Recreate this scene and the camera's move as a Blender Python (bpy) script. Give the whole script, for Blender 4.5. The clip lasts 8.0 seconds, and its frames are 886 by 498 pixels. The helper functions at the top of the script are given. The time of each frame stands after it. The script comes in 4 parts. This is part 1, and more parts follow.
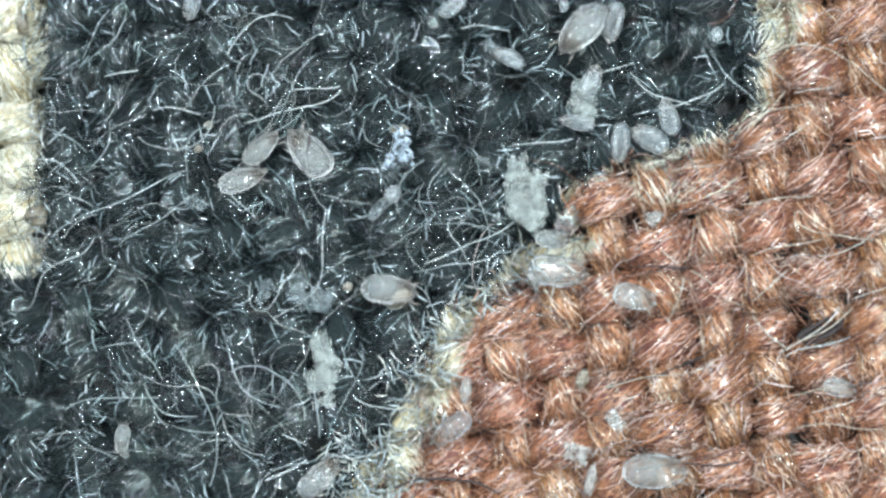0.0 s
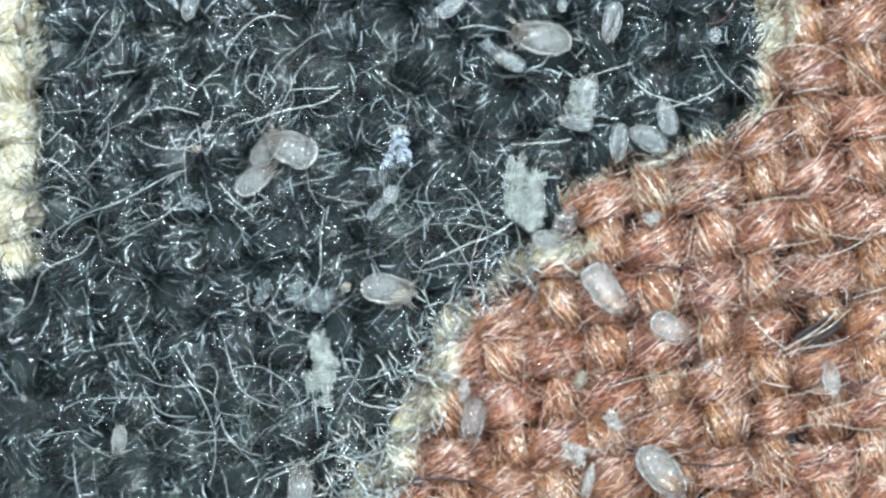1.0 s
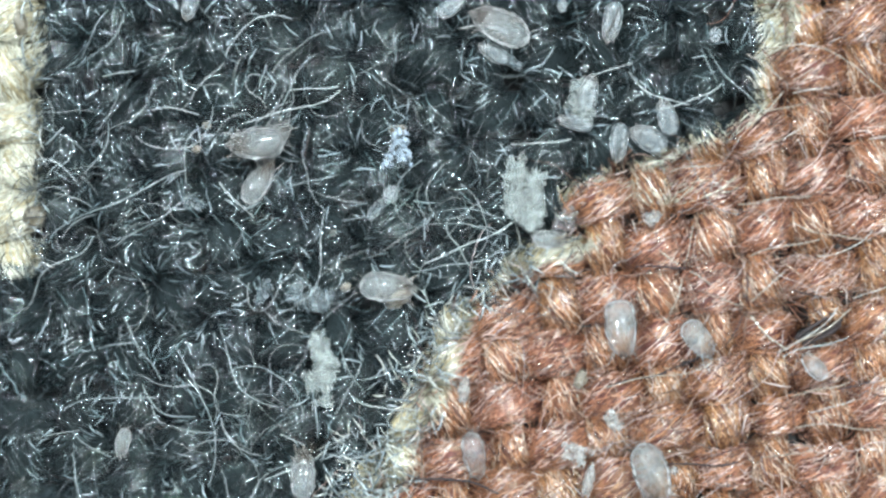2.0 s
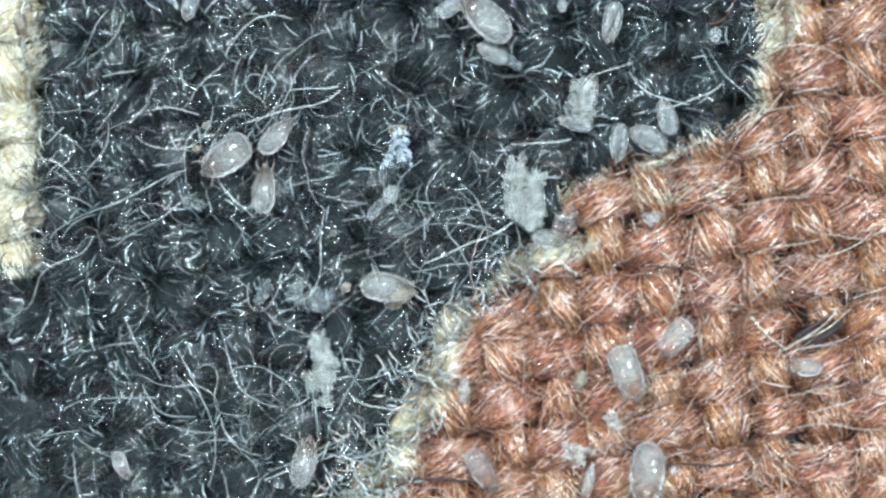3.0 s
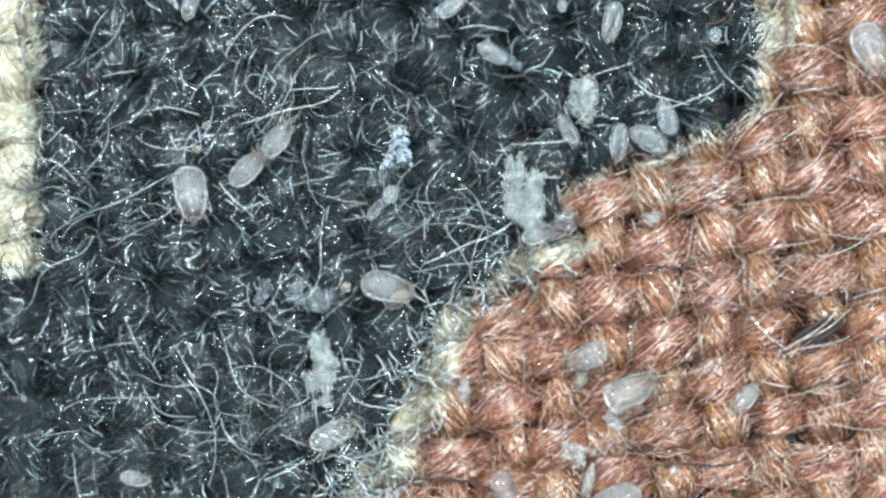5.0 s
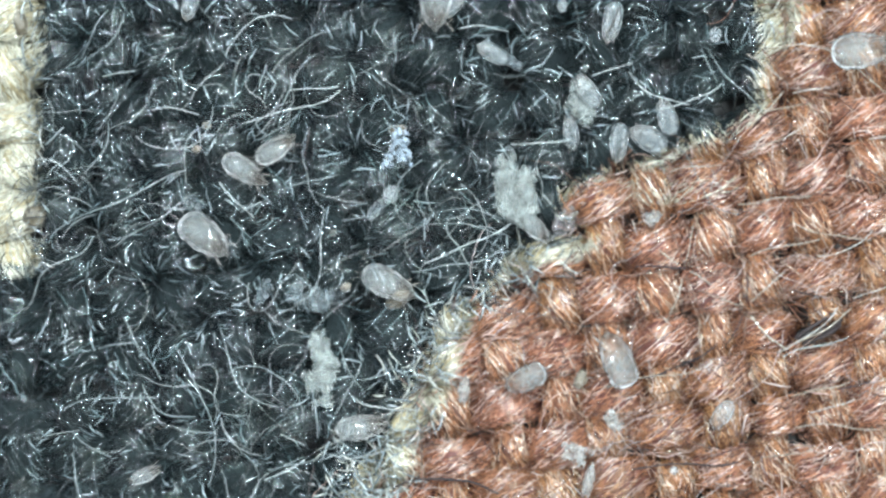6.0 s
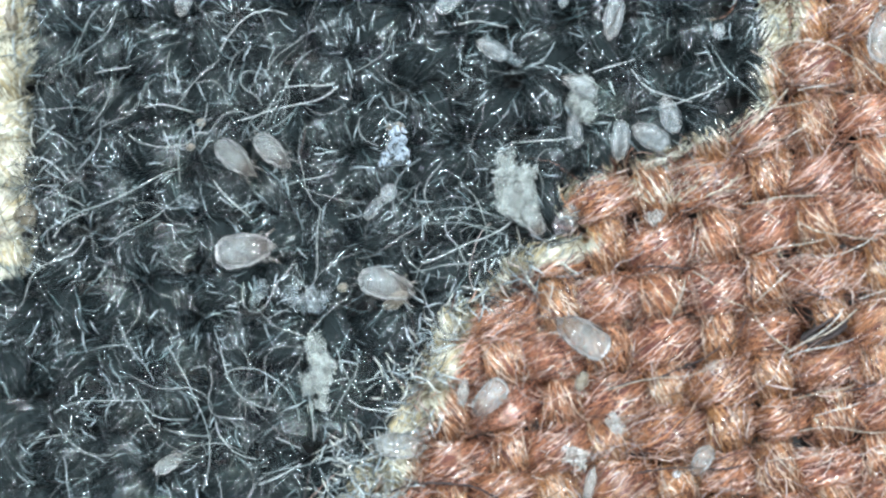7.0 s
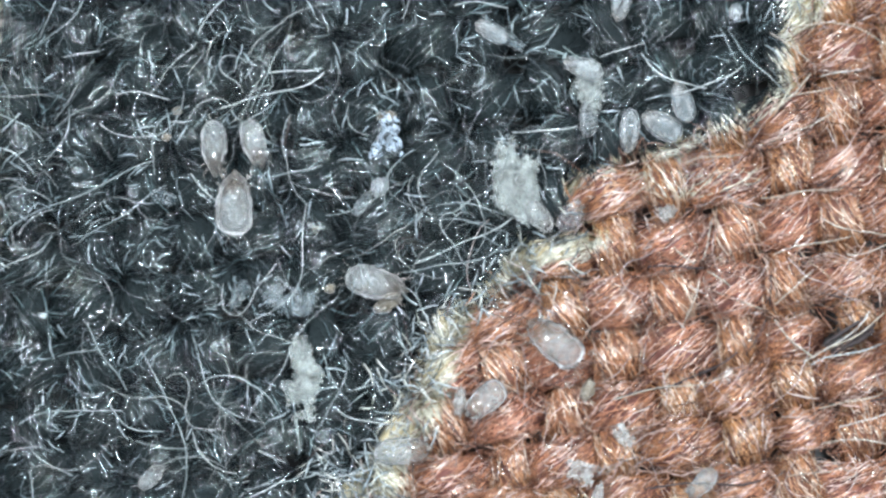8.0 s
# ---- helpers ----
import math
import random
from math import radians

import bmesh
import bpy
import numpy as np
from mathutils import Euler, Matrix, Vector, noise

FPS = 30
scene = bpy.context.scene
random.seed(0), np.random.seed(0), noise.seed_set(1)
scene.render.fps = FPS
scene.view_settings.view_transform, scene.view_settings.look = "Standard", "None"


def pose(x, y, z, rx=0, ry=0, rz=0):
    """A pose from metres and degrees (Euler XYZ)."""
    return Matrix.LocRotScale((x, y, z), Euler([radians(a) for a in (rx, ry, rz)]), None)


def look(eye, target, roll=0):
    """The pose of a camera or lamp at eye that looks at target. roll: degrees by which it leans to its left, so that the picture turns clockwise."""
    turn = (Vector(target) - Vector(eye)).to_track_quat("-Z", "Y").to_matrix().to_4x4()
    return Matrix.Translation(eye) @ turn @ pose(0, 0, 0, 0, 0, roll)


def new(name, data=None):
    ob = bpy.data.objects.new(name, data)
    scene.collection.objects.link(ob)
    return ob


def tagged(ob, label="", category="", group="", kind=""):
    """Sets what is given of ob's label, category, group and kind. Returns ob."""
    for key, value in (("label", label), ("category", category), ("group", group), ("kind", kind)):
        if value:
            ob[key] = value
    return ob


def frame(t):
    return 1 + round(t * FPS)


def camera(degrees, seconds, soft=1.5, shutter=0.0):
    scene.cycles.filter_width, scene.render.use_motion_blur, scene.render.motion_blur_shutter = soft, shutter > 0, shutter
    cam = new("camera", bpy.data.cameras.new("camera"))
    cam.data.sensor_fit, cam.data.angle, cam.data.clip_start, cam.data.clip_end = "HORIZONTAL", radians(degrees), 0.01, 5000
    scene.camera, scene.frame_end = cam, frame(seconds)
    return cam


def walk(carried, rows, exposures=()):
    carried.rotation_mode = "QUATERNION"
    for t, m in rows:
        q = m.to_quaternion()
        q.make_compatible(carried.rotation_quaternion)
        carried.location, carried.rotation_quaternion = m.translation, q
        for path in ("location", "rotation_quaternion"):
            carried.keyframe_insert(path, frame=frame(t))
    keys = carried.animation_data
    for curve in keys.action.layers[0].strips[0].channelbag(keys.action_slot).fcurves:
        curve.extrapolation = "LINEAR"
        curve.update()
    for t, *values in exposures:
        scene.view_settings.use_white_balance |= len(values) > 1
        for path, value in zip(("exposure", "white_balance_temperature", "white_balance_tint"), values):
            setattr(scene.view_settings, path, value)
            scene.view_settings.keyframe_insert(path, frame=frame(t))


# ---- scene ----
# A patch of woven cloth 7 mm wide under a bench microscope, with mites walking on it.
# All plans are drawn in cloth units of 4.5 micrometres: u runs to the right and v runs
# down from the upper corner of the patch, h is the height over the tops of the yarns.
MU = 4.5e-6
MID_U, MID_V = 784.0, 441.0


def spot(u, v, h=0.0):
    """World place of a point of the cloth plan."""
    return Vector(((u - MID_U) * MU, (MID_V - v) * MU, h * MU))


# ---- camera ----
FIELD = 10.0
REACH = MID_U * MU / math.tan(radians(FIELD / 2))
cam = camera(FIELD, 8.0, soft=2.8)


def over_cloth(scale, du, dv):
    return pose(du * MU, -dv * MU, REACH / scale)


walk(cam, [
    (0.0, over_cloth(1.0, -2.9, 0.2)),
    (0.4, over_cloth(1.0, 0.0, 0.0)),
    (3.0, over_cloth(1.0, 0.0, 0.0)),
    (6.3, over_cloth(1.0, 0.0, 0.0)),
    (6.5, over_cloth(1.0015, 0.4, 0.0)),
    (7.0, over_cloth(1.0184, 2.6, 0.3)),
    (7.5, over_cloth(1.0464, 5.9, 1.0)),
    (8.0, over_cloth(1.0980, 10.3, 3.1)),
], exposures=[(0.0, 0.0, 6500, 10), (6.3, 0.0, 6500, 10), (7.0, 0.0, 6500, 12.5), (8.0, 0.0, 6500, 15.5)])

# ---- light: the lamps of the microscope's ring, and a dim room ----
world = bpy.data.worlds.new("room_light")
scene.world = world
world.use_nodes = True
world.node_tree.nodes["Background"].inputs[0].default_value = (0.86, 0.95, 1.0, 1)
world.node_tree.nodes["Background"].inputs[1].default_value = 0.50


def ring_lamp(x, y, z, width, depth, watts):
    data = bpy.data.lights.new("ring_lamp", "AREA")
    data.shape, data.size, data.size_y = "RECTANGLE", width, depth
    data.energy, data.color = watts, (0.86, 1.0, 1.07)
    ob = new("ring_lamp", data)
    ob.matrix_world = look((x, y, z), (0, 0, 0))
    return tagged(ob, "white LED lamp of a microscope ring light", "lamp")


ring_lamp(-0.026, 0.016, 0.055, 0.030, 0.002, 0.0648)
ring_lamp(0.001, 0.029, 0.055, 0.026, 0.002, 0.0648)
ring_lamp(0.030, 0.004, 0.055, 0.028, 0.002, 0.0648)

# ---- materials ----


def nodes_of(name):
    mat = bpy.data.materials.new(name)
    mat.use_nodes = True
    tree = mat.node_tree
    return mat, tree, tree.nodes["Principled BSDF"]


def fibre_material(name, rough, shine, tint=(1.0, 1.0, 1.0)):
    """Dyed fibre: the dye comes with the fibre, streaked along its length."""
    mat, tree, bsdf = nodes_of(name)
    dye = tree.nodes.new("ShaderNodeAttribute")
    dye.attribute_name = "dye"
    tex = tree.nodes.new("ShaderNodeTexNoise")
    tex.inputs["Scale"].default_value = 1 / (9 * MU)
    tex.inputs["Detail"].default_value = 3
    co = tree.nodes.new("ShaderNodeTexCoord")
    tree.links.new(co.outputs["Object"], tex.inputs["Vector"])
    ramp = tree.nodes.new("ShaderNodeMapRange")
    ramp.inputs["From Min"].default_value, ramp.inputs["From Max"].default_value = 0.3, 0.7
    ramp.inputs["To Min"].default_value, ramp.inputs["To Max"].default_value = 0.72, 1.2
    tree.links.new(tex.outputs["Fac"], ramp.inputs["Value"])
    mix = tree.nodes.new("ShaderNodeVectorMath")
    mix.operation = "SCALE"
    tree.links.new(dye.outputs["Color"], mix.inputs[0])
    tree.links.new(ramp.outputs["Result"], mix.inputs["Scale"])
    tree.links.new(mix.outputs["Vector"], bsdf.inputs["Base Color"])
    scales = tree.nodes.new("ShaderNodeTexNoise")
    scales.inputs["Scale"].default_value = 1 / (5 * MU)
    tree.links.new(co.outputs["Object"], scales.inputs["Vector"])
    bump = tree.nodes.new("ShaderNodeBump")
    bump.inputs["Strength"].default_value = 0.75
    bump.inputs["Distance"].default_value = 1.6 * MU
    tree.links.new(scales.outputs["Fac"], bump.inputs["Height"])
    tree.links.new(bump.outputs["Normal"], bsdf.inputs["Normal"])
    bsdf.inputs["Roughness"].default_value = rough
    bsdf.inputs["IOR"].default_value = shine
    bsdf.inputs["Specular IOR Level"].default_value = 1.0
    bsdf.inputs["Specular Tint"].default_value = (*tint, 1)
    return mat


def soft_body(name, color, rough, through_light, depth, mottle=0.12, ior=1.4, relief=0.12, head=None):
    """Waxy, see-through skin with faint mottling; head: the colour of a clearer front end."""
    mat, tree, bsdf = nodes_of(name)
    tex = tree.nodes.new("ShaderNodeTexNoise")
    tex.inputs["Scale"].default_value = 1 / (26 * MU)
    tex.inputs["Detail"].default_value = 4
    co = tree.nodes.new("ShaderNodeTexCoord")
    tree.links.new(co.outputs["Object"], tex.inputs["Vector"])
    ramp = tree.nodes.new("ShaderNodeValToRGB")
    low = [c * (1 - mottle * 2) for c in color]
    ramp.color_ramp.elements[0].position, ramp.color_ramp.elements[0].color = 0.3, (*low, 1)
    ramp.color_ramp.elements[1].position, ramp.color_ramp.elements[1].color = 0.7, (*color, 1)
    tree.links.new(tex.outputs["Fac"], ramp.inputs["Fac"])
    paint = ramp.outputs["Color"]
    if head:
        parts = tree.nodes.new("ShaderNodeSeparateXYZ")
        tree.links.new(co.outputs["Generated"], parts.inputs[0])
        front = tree.nodes.new("ShaderNodeMapRange")
        front.interpolation_type = "SMOOTHSTEP"
        front.inputs["From Min"].default_value, front.inputs["From Max"].default_value = 0.5, 0.95
        tree.links.new(parts.outputs["X"], front.inputs["Value"])
        blend = tree.nodes.new("ShaderNodeMix")
        blend.data_type = "RGBA"
        tree.links.new(front.outputs["Result"], blend.inputs["Factor"])
        tree.links.new(paint, blend.inputs["A"])
        blend.inputs["B"].default_value = (*head, 1)
        paint = blend.outputs["Result"]
    tree.links.new(paint, bsdf.inputs["Base Color"])
    fine = tree.nodes.new("ShaderNodeTexNoise")
    fine.inputs["Scale"].default_value = 1 / (7 * MU)
    tree.links.new(co.outputs["Object"], fine.inputs["Vector"])
    bump = tree.nodes.new("ShaderNodeBump")
    bump.inputs["Strength"].default_value = relief
    bump.inputs["Distance"].default_value = 2 * MU
    tree.links.new(fine.outputs["Fac"], bump.inputs["Height"])
    tree.links.new(bump.outputs["Normal"], bsdf.inputs["Normal"])
    bsdf.inputs["Roughness"].default_value = 0.6
    bsdf.inputs["Specular IOR Level"].default_value = 0.0
    bsdf.inputs["Subsurface Weight"].default_value = 0.6
    bsdf.inputs["Subsurface Radius"].default_value = (1.0, 0.9, 0.8)
    bsdf.inputs["Subsurface Scale"].default_value = depth * MU
    clear = tree.nodes.new("ShaderNodeBsdfTransparent")
    jelly = tree.nodes.new("ShaderNodeMixShader")
    jelly.inputs[0].default_value = through_light
    if head:
        clearer = tree.nodes.new("ShaderNodeMapRange")
        clearer.inputs["To Min"].default_value, clearer.inputs["To Max"].default_value = through_light, 1 - (1 - through_light) * 0.55
        tree.links.new(front.outputs["Result"], clearer.inputs["Value"])
        tree.links.new(clearer.outputs["Result"], jelly.inputs[0])
    tree.links.new(bsdf.outputs[0], jelly.inputs[1])
    tree.links.new(clear.outputs[0], jelly.inputs[2])
    shine = tree.nodes.new("ShaderNodeBsdfGlossy")
    shine.inputs["Roughness"].default_value = rough
    tree.links.new(bump.outputs["Normal"], shine.inputs["Normal"])
    fresnel = tree.nodes.new("ShaderNodeFresnel")
    fresnel.inputs["IOR"].default_value = ior
    skin = tree.nodes.new("ShaderNodeMixShader")
    tree.links.new(fresnel.outputs[0], skin.inputs[0])
    tree.links.new(jelly.outputs[0], skin.inputs[1])
    tree.links.new(shine.outputs[0], skin.inputs[2])
    tree.links.new(skin.outputs[0], tree.nodes["Material Output"].inputs["Surface"])
    return mat


YARN = fibre_material("dyed_wool", 0.12, 1.85, (0.93, 1.0, 1.0))
RUST_YARN = fibre_material("rust_wool", 0.11, 1.78, (1.0, 0.93, 0.84))
HEART = fibre_material("yarn_heart", 0.9, 1.06)
HAIR = fibre_material("loose_wool", 0.13, 1.9, (0.94, 1.0, 1.0))
WARM_HAIR = fibre_material("loose_rust_wool", 0.09, 1.7, (1.0, 0.94, 0.88))
DULL_HAIR = fibre_material("dull_wool", 0.6, 1.12)
BROWN_HEAD = (0.25, 0.19, 0.15)
MITE = soft_body("mite_skin", (0.46, 0.475, 0.465), 0.04, 0.923, 16, 0.14, 1.4, 0.025, BROWN_HEAD)
MITE_THIN = soft_body("thin_mite_skin", (0.29, 0.325, 0.335), 0.3, 0.84, 10, 0.25, 1.3, 0.12, (0.25, 0.25, 0.24))
MITE_PINK = soft_body("clear_mite_skin", (0.34, 0.27, 0.29), 0.05, 0.935, 16, 0.12, 1.45, 0.05, BROWN_HEAD)
GUT = soft_body("mite_gut", (0.50, 0.535, 0.525), 0.5, 0.925, 12, 0.28, 1.05, 0.12, (0.30, 0.24, 0.19))
LIMB = soft_body("mite_limb", (0.24, 0.20, 0.16), 0.25, 0.80, 6)
SHELL = soft_body("egg_shell", (0.27, 0.30, 0.31), 0.2, 0.74, 10)
HUSK = soft_body("cast_skin", (0.33, 0.36, 0.34), 0.45, 0.70, 10, 0.35, 1.2)
FLAKE = soft_body("skin_flake", (0.20, 0.25, 0.27), 0.35, 0.87, 8, 0.3, 1.22)
DUST = soft_body("dust_crumb", (0.36, 0.355, 0.335), 0.3, 0.64, 8, 0.3, 1.25)
BROWN = soft_body("brown_lump", (0.11, 0.09, 0.058), 0.5, 0.3, 6, 0.25)
TAN = soft_body("tan_crumb", (0.19, 0.165, 0.125), 0.4, 0.4, 6, 0.2)
ICE = soft_body("blue_crystal", (0.50, 0.60, 0.70), 0.12, 0.50, 6, 0.35, 1.6, 0.3)
BOARD, board_tree, board_bsdf = nodes_of("mounting_board")
board_bsdf.inputs["Base Color"].default_value = (0.022, 0.021, 0.020, 1)
board_bsdf.inputs["Roughness"].default_value = 0.5
board_tex = board_tree.nodes.new("ShaderNodeTexNoise")
board_tex.inputs["Scale"].default_value = 3000
board_bump = board_tree.nodes.new("ShaderNodeBump")
board_bump.inputs["Strength"].default_value = 0.2
board_bump.inputs["Distance"].default_value = 1e-5
board_tree.links.new(board_tex.outputs["Fac"], board_bump.inputs["Height"])
board_tree.links.new(board_bump.outputs["Normal"], board_bsdf.inputs["Normal"])

# ---- mesh helpers ----
rng = np.random.default_rng(7)


def mesh_from(name, co, quads, dye=None, smooth=True):
    """Mesh from arrays: places in cloth units (x right, y up), quads, dye per point."""
    me = bpy.data.meshes.new(name)
    me.vertices.add(len(co))
    me.vertices.foreach_set("co", (np.asarray(co, np.float32) * MU).ravel())
    me.loops.add(quads.size)
    me.loops.foreach_set("vertex_index", quads.astype(np.int32).ravel())
    me.polygons.add(len(quads))
    me.polygons.foreach_set("loop_start", np.arange(0, quads.size, 4, dtype=np.int32))
    me.polygons.foreach_set("use_smooth", np.full(len(quads), smooth))
    if dye is not None:
        layer = me.color_attributes.new("dye", "FLOAT_COLOR", "POINT")
        layer.data.foreach_set("color", np.c_[dye, np.ones(len(dye))].astype(np.float32).ravel())
    me.update(calc_edges=True)
    me.validate()
    return me


def tubes(pts, radius, sides=3):
    """Many thin tubes along polylines pts (count, points, 3); radius (count, points)."""
    count, n, _ = pts.shape
    tan = np.gradient(pts, axis=1)
    tan /= np.linalg.norm(tan, axis=2, keepdims=True) + 1e-9
    up = np.zeros_like(tan)
    up[..., 2] = 1
    steep = np.abs(tan[..., 2]) > 0.95
    up[steep] = (1, 0, 0)
    side = np.cross(tan, up)
    side /= np.linalg.norm(side, axis=2, keepdims=True) + 1e-9
    top = np.cross(side, tan)
    ang = np.arange(sides) * 2 * math.pi / sides + math.pi / 2
    ring = (pts[:, :, None, :] + radius[:, :, None, None] *
            (side[:, :, None, :] * np.cos(ang)[None, None, :, None] + top[:, :, None, :] * np.sin(ang)[None, None, :, None]))
    idx = np.arange(count * n * sides).reshape(count, n, sides)
    a, b = idx[:, :-1, :], idx[:, 1:, :]
    quads = np.stack([a, np.roll(a, -1, axis=2), np.roll(b, -1, axis=2), b], axis=-1).reshape(-1, 4)
    return ring.reshape(-1, 3), quads


def part(name, bm, material, parent, label=""):
    """Links a bmesh, or a ready mesh, as one part under a thing."""
    if isinstance(bm, bpy.types.Mesh):
        me = bm
    else:
        me = bpy.data.meshes.new(name)
        bm.to_mesh(me)
        bm.free()
        me.polygons.foreach_set("use_smooth", [True] * len(me.polygons))
    me.materials.clear()
    me.materials.append(material)
    ob = new(name, me)
    ob.parent = parent
    return tagged(ob, label)


# ---- the dye pattern of the cloth ----
EDGE_V = (-400, 185, 205, 235, 275, 325, 345, 400, 425, 445, 490, 515, 545, 640, 700, 780, 890, 1300)
EDGE_U = (1345, 1345, 1325, 1265, 1180, 1010, 1000, 1000, 990, 900, 872, 845, 785, 755, 718, 672, 602, 400)
RIM_V = (-400, 60, 110, 250, 300, 400, 440, 480, 505, 540, 600, 700, 780, 860, 1300)
RIM_W = (60, 55, 14, 6, 16, 4, 44, 34, 10, 24, 46, 60, 62, 78, 80)


def wobble(u, v, size, seed):
    return (np.sin(u / size + seed) * np.cos(v / size * 1.13 + 2.1 * seed) + np.sin((u + 1.7 * v) / size * 0.61 + 3 * seed)) * 0.5


def dye_at(u, v, pick, tone, kind=""):
    """Dye at places of the cloth: blue-black, cream or rust; pick and tone vary it by fibre."""
    v2 = v + 11 * wobble(u, v, 27, 1.0) + (pick - 0.5) * 24
    u2 = u + 12 * wobble(u, v, 24, 4.0) + (tone - 0.5) * 24
    edge = np.interp(v2, EDGE_V, EDGE_U)
    lean = np.gradient(np.asarray(EDGE_U, float), np.asarray(EDGE_V, float))
    slope = np.interp(v2, EDGE_V, lean)
    d = (u2 - edge) / np.sqrt(1 + np.minimum(slope ** 2, 9))
    rim = np.interp(v2, RIM_V, RIM_W)
    left = (u2 < 66 + 8 * wobble(u, v, 60, 2.0)) & (v2 < 478)
    worn = (((u2 - 1205) / 110) ** 2 + ((v2 - 326) / 24) ** 2 < 1) & (pick < 0.3)
    pick, tone = pick[..., None], tone[..., None]
    drift = (0.5 + 0.5 * wobble(u, v, 85, 6.0))[..., None]
    # the pale quarter of rust fibres helps out the glints by colour, over a darker base
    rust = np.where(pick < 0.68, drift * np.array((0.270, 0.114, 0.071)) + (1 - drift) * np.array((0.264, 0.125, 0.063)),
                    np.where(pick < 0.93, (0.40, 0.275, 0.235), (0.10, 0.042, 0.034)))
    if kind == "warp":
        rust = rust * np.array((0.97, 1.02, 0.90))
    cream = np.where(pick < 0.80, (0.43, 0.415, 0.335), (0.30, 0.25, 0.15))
    ink = np.where(pick < 0.64, (0.0138, 0.0180, 0.0188), np.where(pick < 0.945, (0.014, 0.021, 0.0225), (0.074, 0.108, 0.114)))
    out = np.where(((d > rim) & ~worn)[..., None], rust, np.where((d > 0)[..., None] | left[..., None], cream, ink))
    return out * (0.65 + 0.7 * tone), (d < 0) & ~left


# ---- the weave ----
WARP_U, WARP_STEP, WARP_LEAN = 1070.0, 95.0, 0.05
WEFT_U, WEFT_LEAN = 1165.0, 0.118
ROW_J = np.arange(-9, 12)
ROW_V = np.array([-450, -360, -272, -185, -98, -10, 76, 162, 250, 338, 430, 525, 608, 684, 766, 849, 934, 1022, 1110, 1198, 1286], float)
SWING, HALF_H = 27.0, 24.0
HALF_W = {"warp": 28.5, "weft": 37.0}


def weft_line(j, u):
    return np.interp(j, ROW_J, ROW_V) + WEFT_LEAN * (WEFT_U - u) + 7 * np.sin(u / 170 + j * 1.9) + 5 * np.sin(u / 71 + j * 4.1)


def warp_line(i, v):
    return WARP_U + i * WARP_STEP + WARP_LEAN * (v - 440) + 8 * np.sin(v / 150 + i * 2.3) + 6 * np.sin(v / 67 + i * 1.3)


def yarn_axis(kind, k, s):
    """Centre line of a yarn at the places s along it: u, v, h, and how far it lies on top."""
    if kind == "warp":
        u, v = warp_line(k, s), s
        along = np.interp(v - WEFT_LEAN * (WEFT_U - u), ROW_V, ROW_J)
        swing = -np.cos(math.pi * along) * (-1) ** k
    else:
        u, v = s, weft_line(k, s)
        along = (u - WARP_U - WARP_LEAN * (v - 440)) / WARP_STEP
        swing = np.cos(math.pi * along) * (-1) ** k
    swing = swing * (1.15 - 0.15 * swing ** 2)
    return u, v, -(SWING + HALF_H) + SWING * swing, swing


# gaps where the rust yarns have parted: place, half-length, half-width and how far they are open
TEARS = ((1442, 602, 44, 22, 1.0), (1336, 750, 11, 48, 0.5), (1440, 715, 44, 10, 0.5), (1412, 428, 12, 18, 0.5), (1222, 728, 22, 14, 0.45),
         (1100, 480, 18, 14, 0.5), (1125, 578, 26, 12, 0.4), (855, 775, 20, 10, 0.4), (980, 600, 46, 10, 0.3), (1340, 362, 30, 10, 0.4),
         (1470, 830, 40, 8, 0.4), (1210, 815, 80, 8, 0.4))


def parted(u, v):
    sunk = 0.0
    for tu, tv, a, b, wide in TEARS:
        sunk = sunk + wide * np.exp(-((u - tu) / a) ** 2 - ((v - tv) / b) ** 2)
    return np.minimum(sunk, 1.0)


def pitted(u, v):
    sunk = 0.0
    for pu, pv, size in PITS:
        sunk = sunk + np.exp(-((u - pu) ** 2 + (v - pv) ** 2) / (0.8 * size) ** 2)
    return np.minimum(sunk, 1.0)


def on_yarn(kind, k, s, ang, grow):
    """Places on or over the skin of a yarn: ang from its top, grow times its thickness."""
    u, v, h, swing = yarn_axis(kind, k, s)
    wide = HALF_W[kind] * (0.97 + 0.05 * swing + 0.12 * np.sin(s / 47 + k * 2.7) + 0.08 * np.sin(s / 23 + k * 5.1)) * grow
    torn = parted(u, v)
    lift = HALF_H * grow * (1 - 0.88 * torn)
    off = wide * np.sin(ang) * (1 - 0.88 * torn)
    if kind == "warp":
        u = u + off
    else:
        v = v - off
    return u, v, h + lift * np.cos(ang) - 40 * torn - 60 * parted(u, v) - 22 * pitted(u, v)


def to_local(u, v, h):
    return np.stack([u - MID_U, MID_V - v, h], axis=-1)


# bare pits of the dark nap: place and radius
PITS = ((285, 512, 40), (400, 408, 32), (130, 525, 36), (330, 85, 34), (548, 95, 30), (690, 135, 27), (785, 182, 32), (640, 195, 20),
        (905, 22, 40), (1088, 88, 36), (1190, 122, 50), (1290, 195, 40), (940, 245, 28), (812, 345, 28), (700, 657, 36), (605, 572, 36),
        (560, 805, 32), (470, 745, 28), (240, 775, 34), (30, 825, 32), (30, 738, 34), (1010, 110, 30), (900, 140, 30), (130, 205, 30),
        (230, 203, 28), (380, 690, 30), (500, 408, 26), (1262, 20, 28), (210, 640, 28), (62, 555, 34), (45, 640, 28), (120, 740, 24), (600, 330, 26))


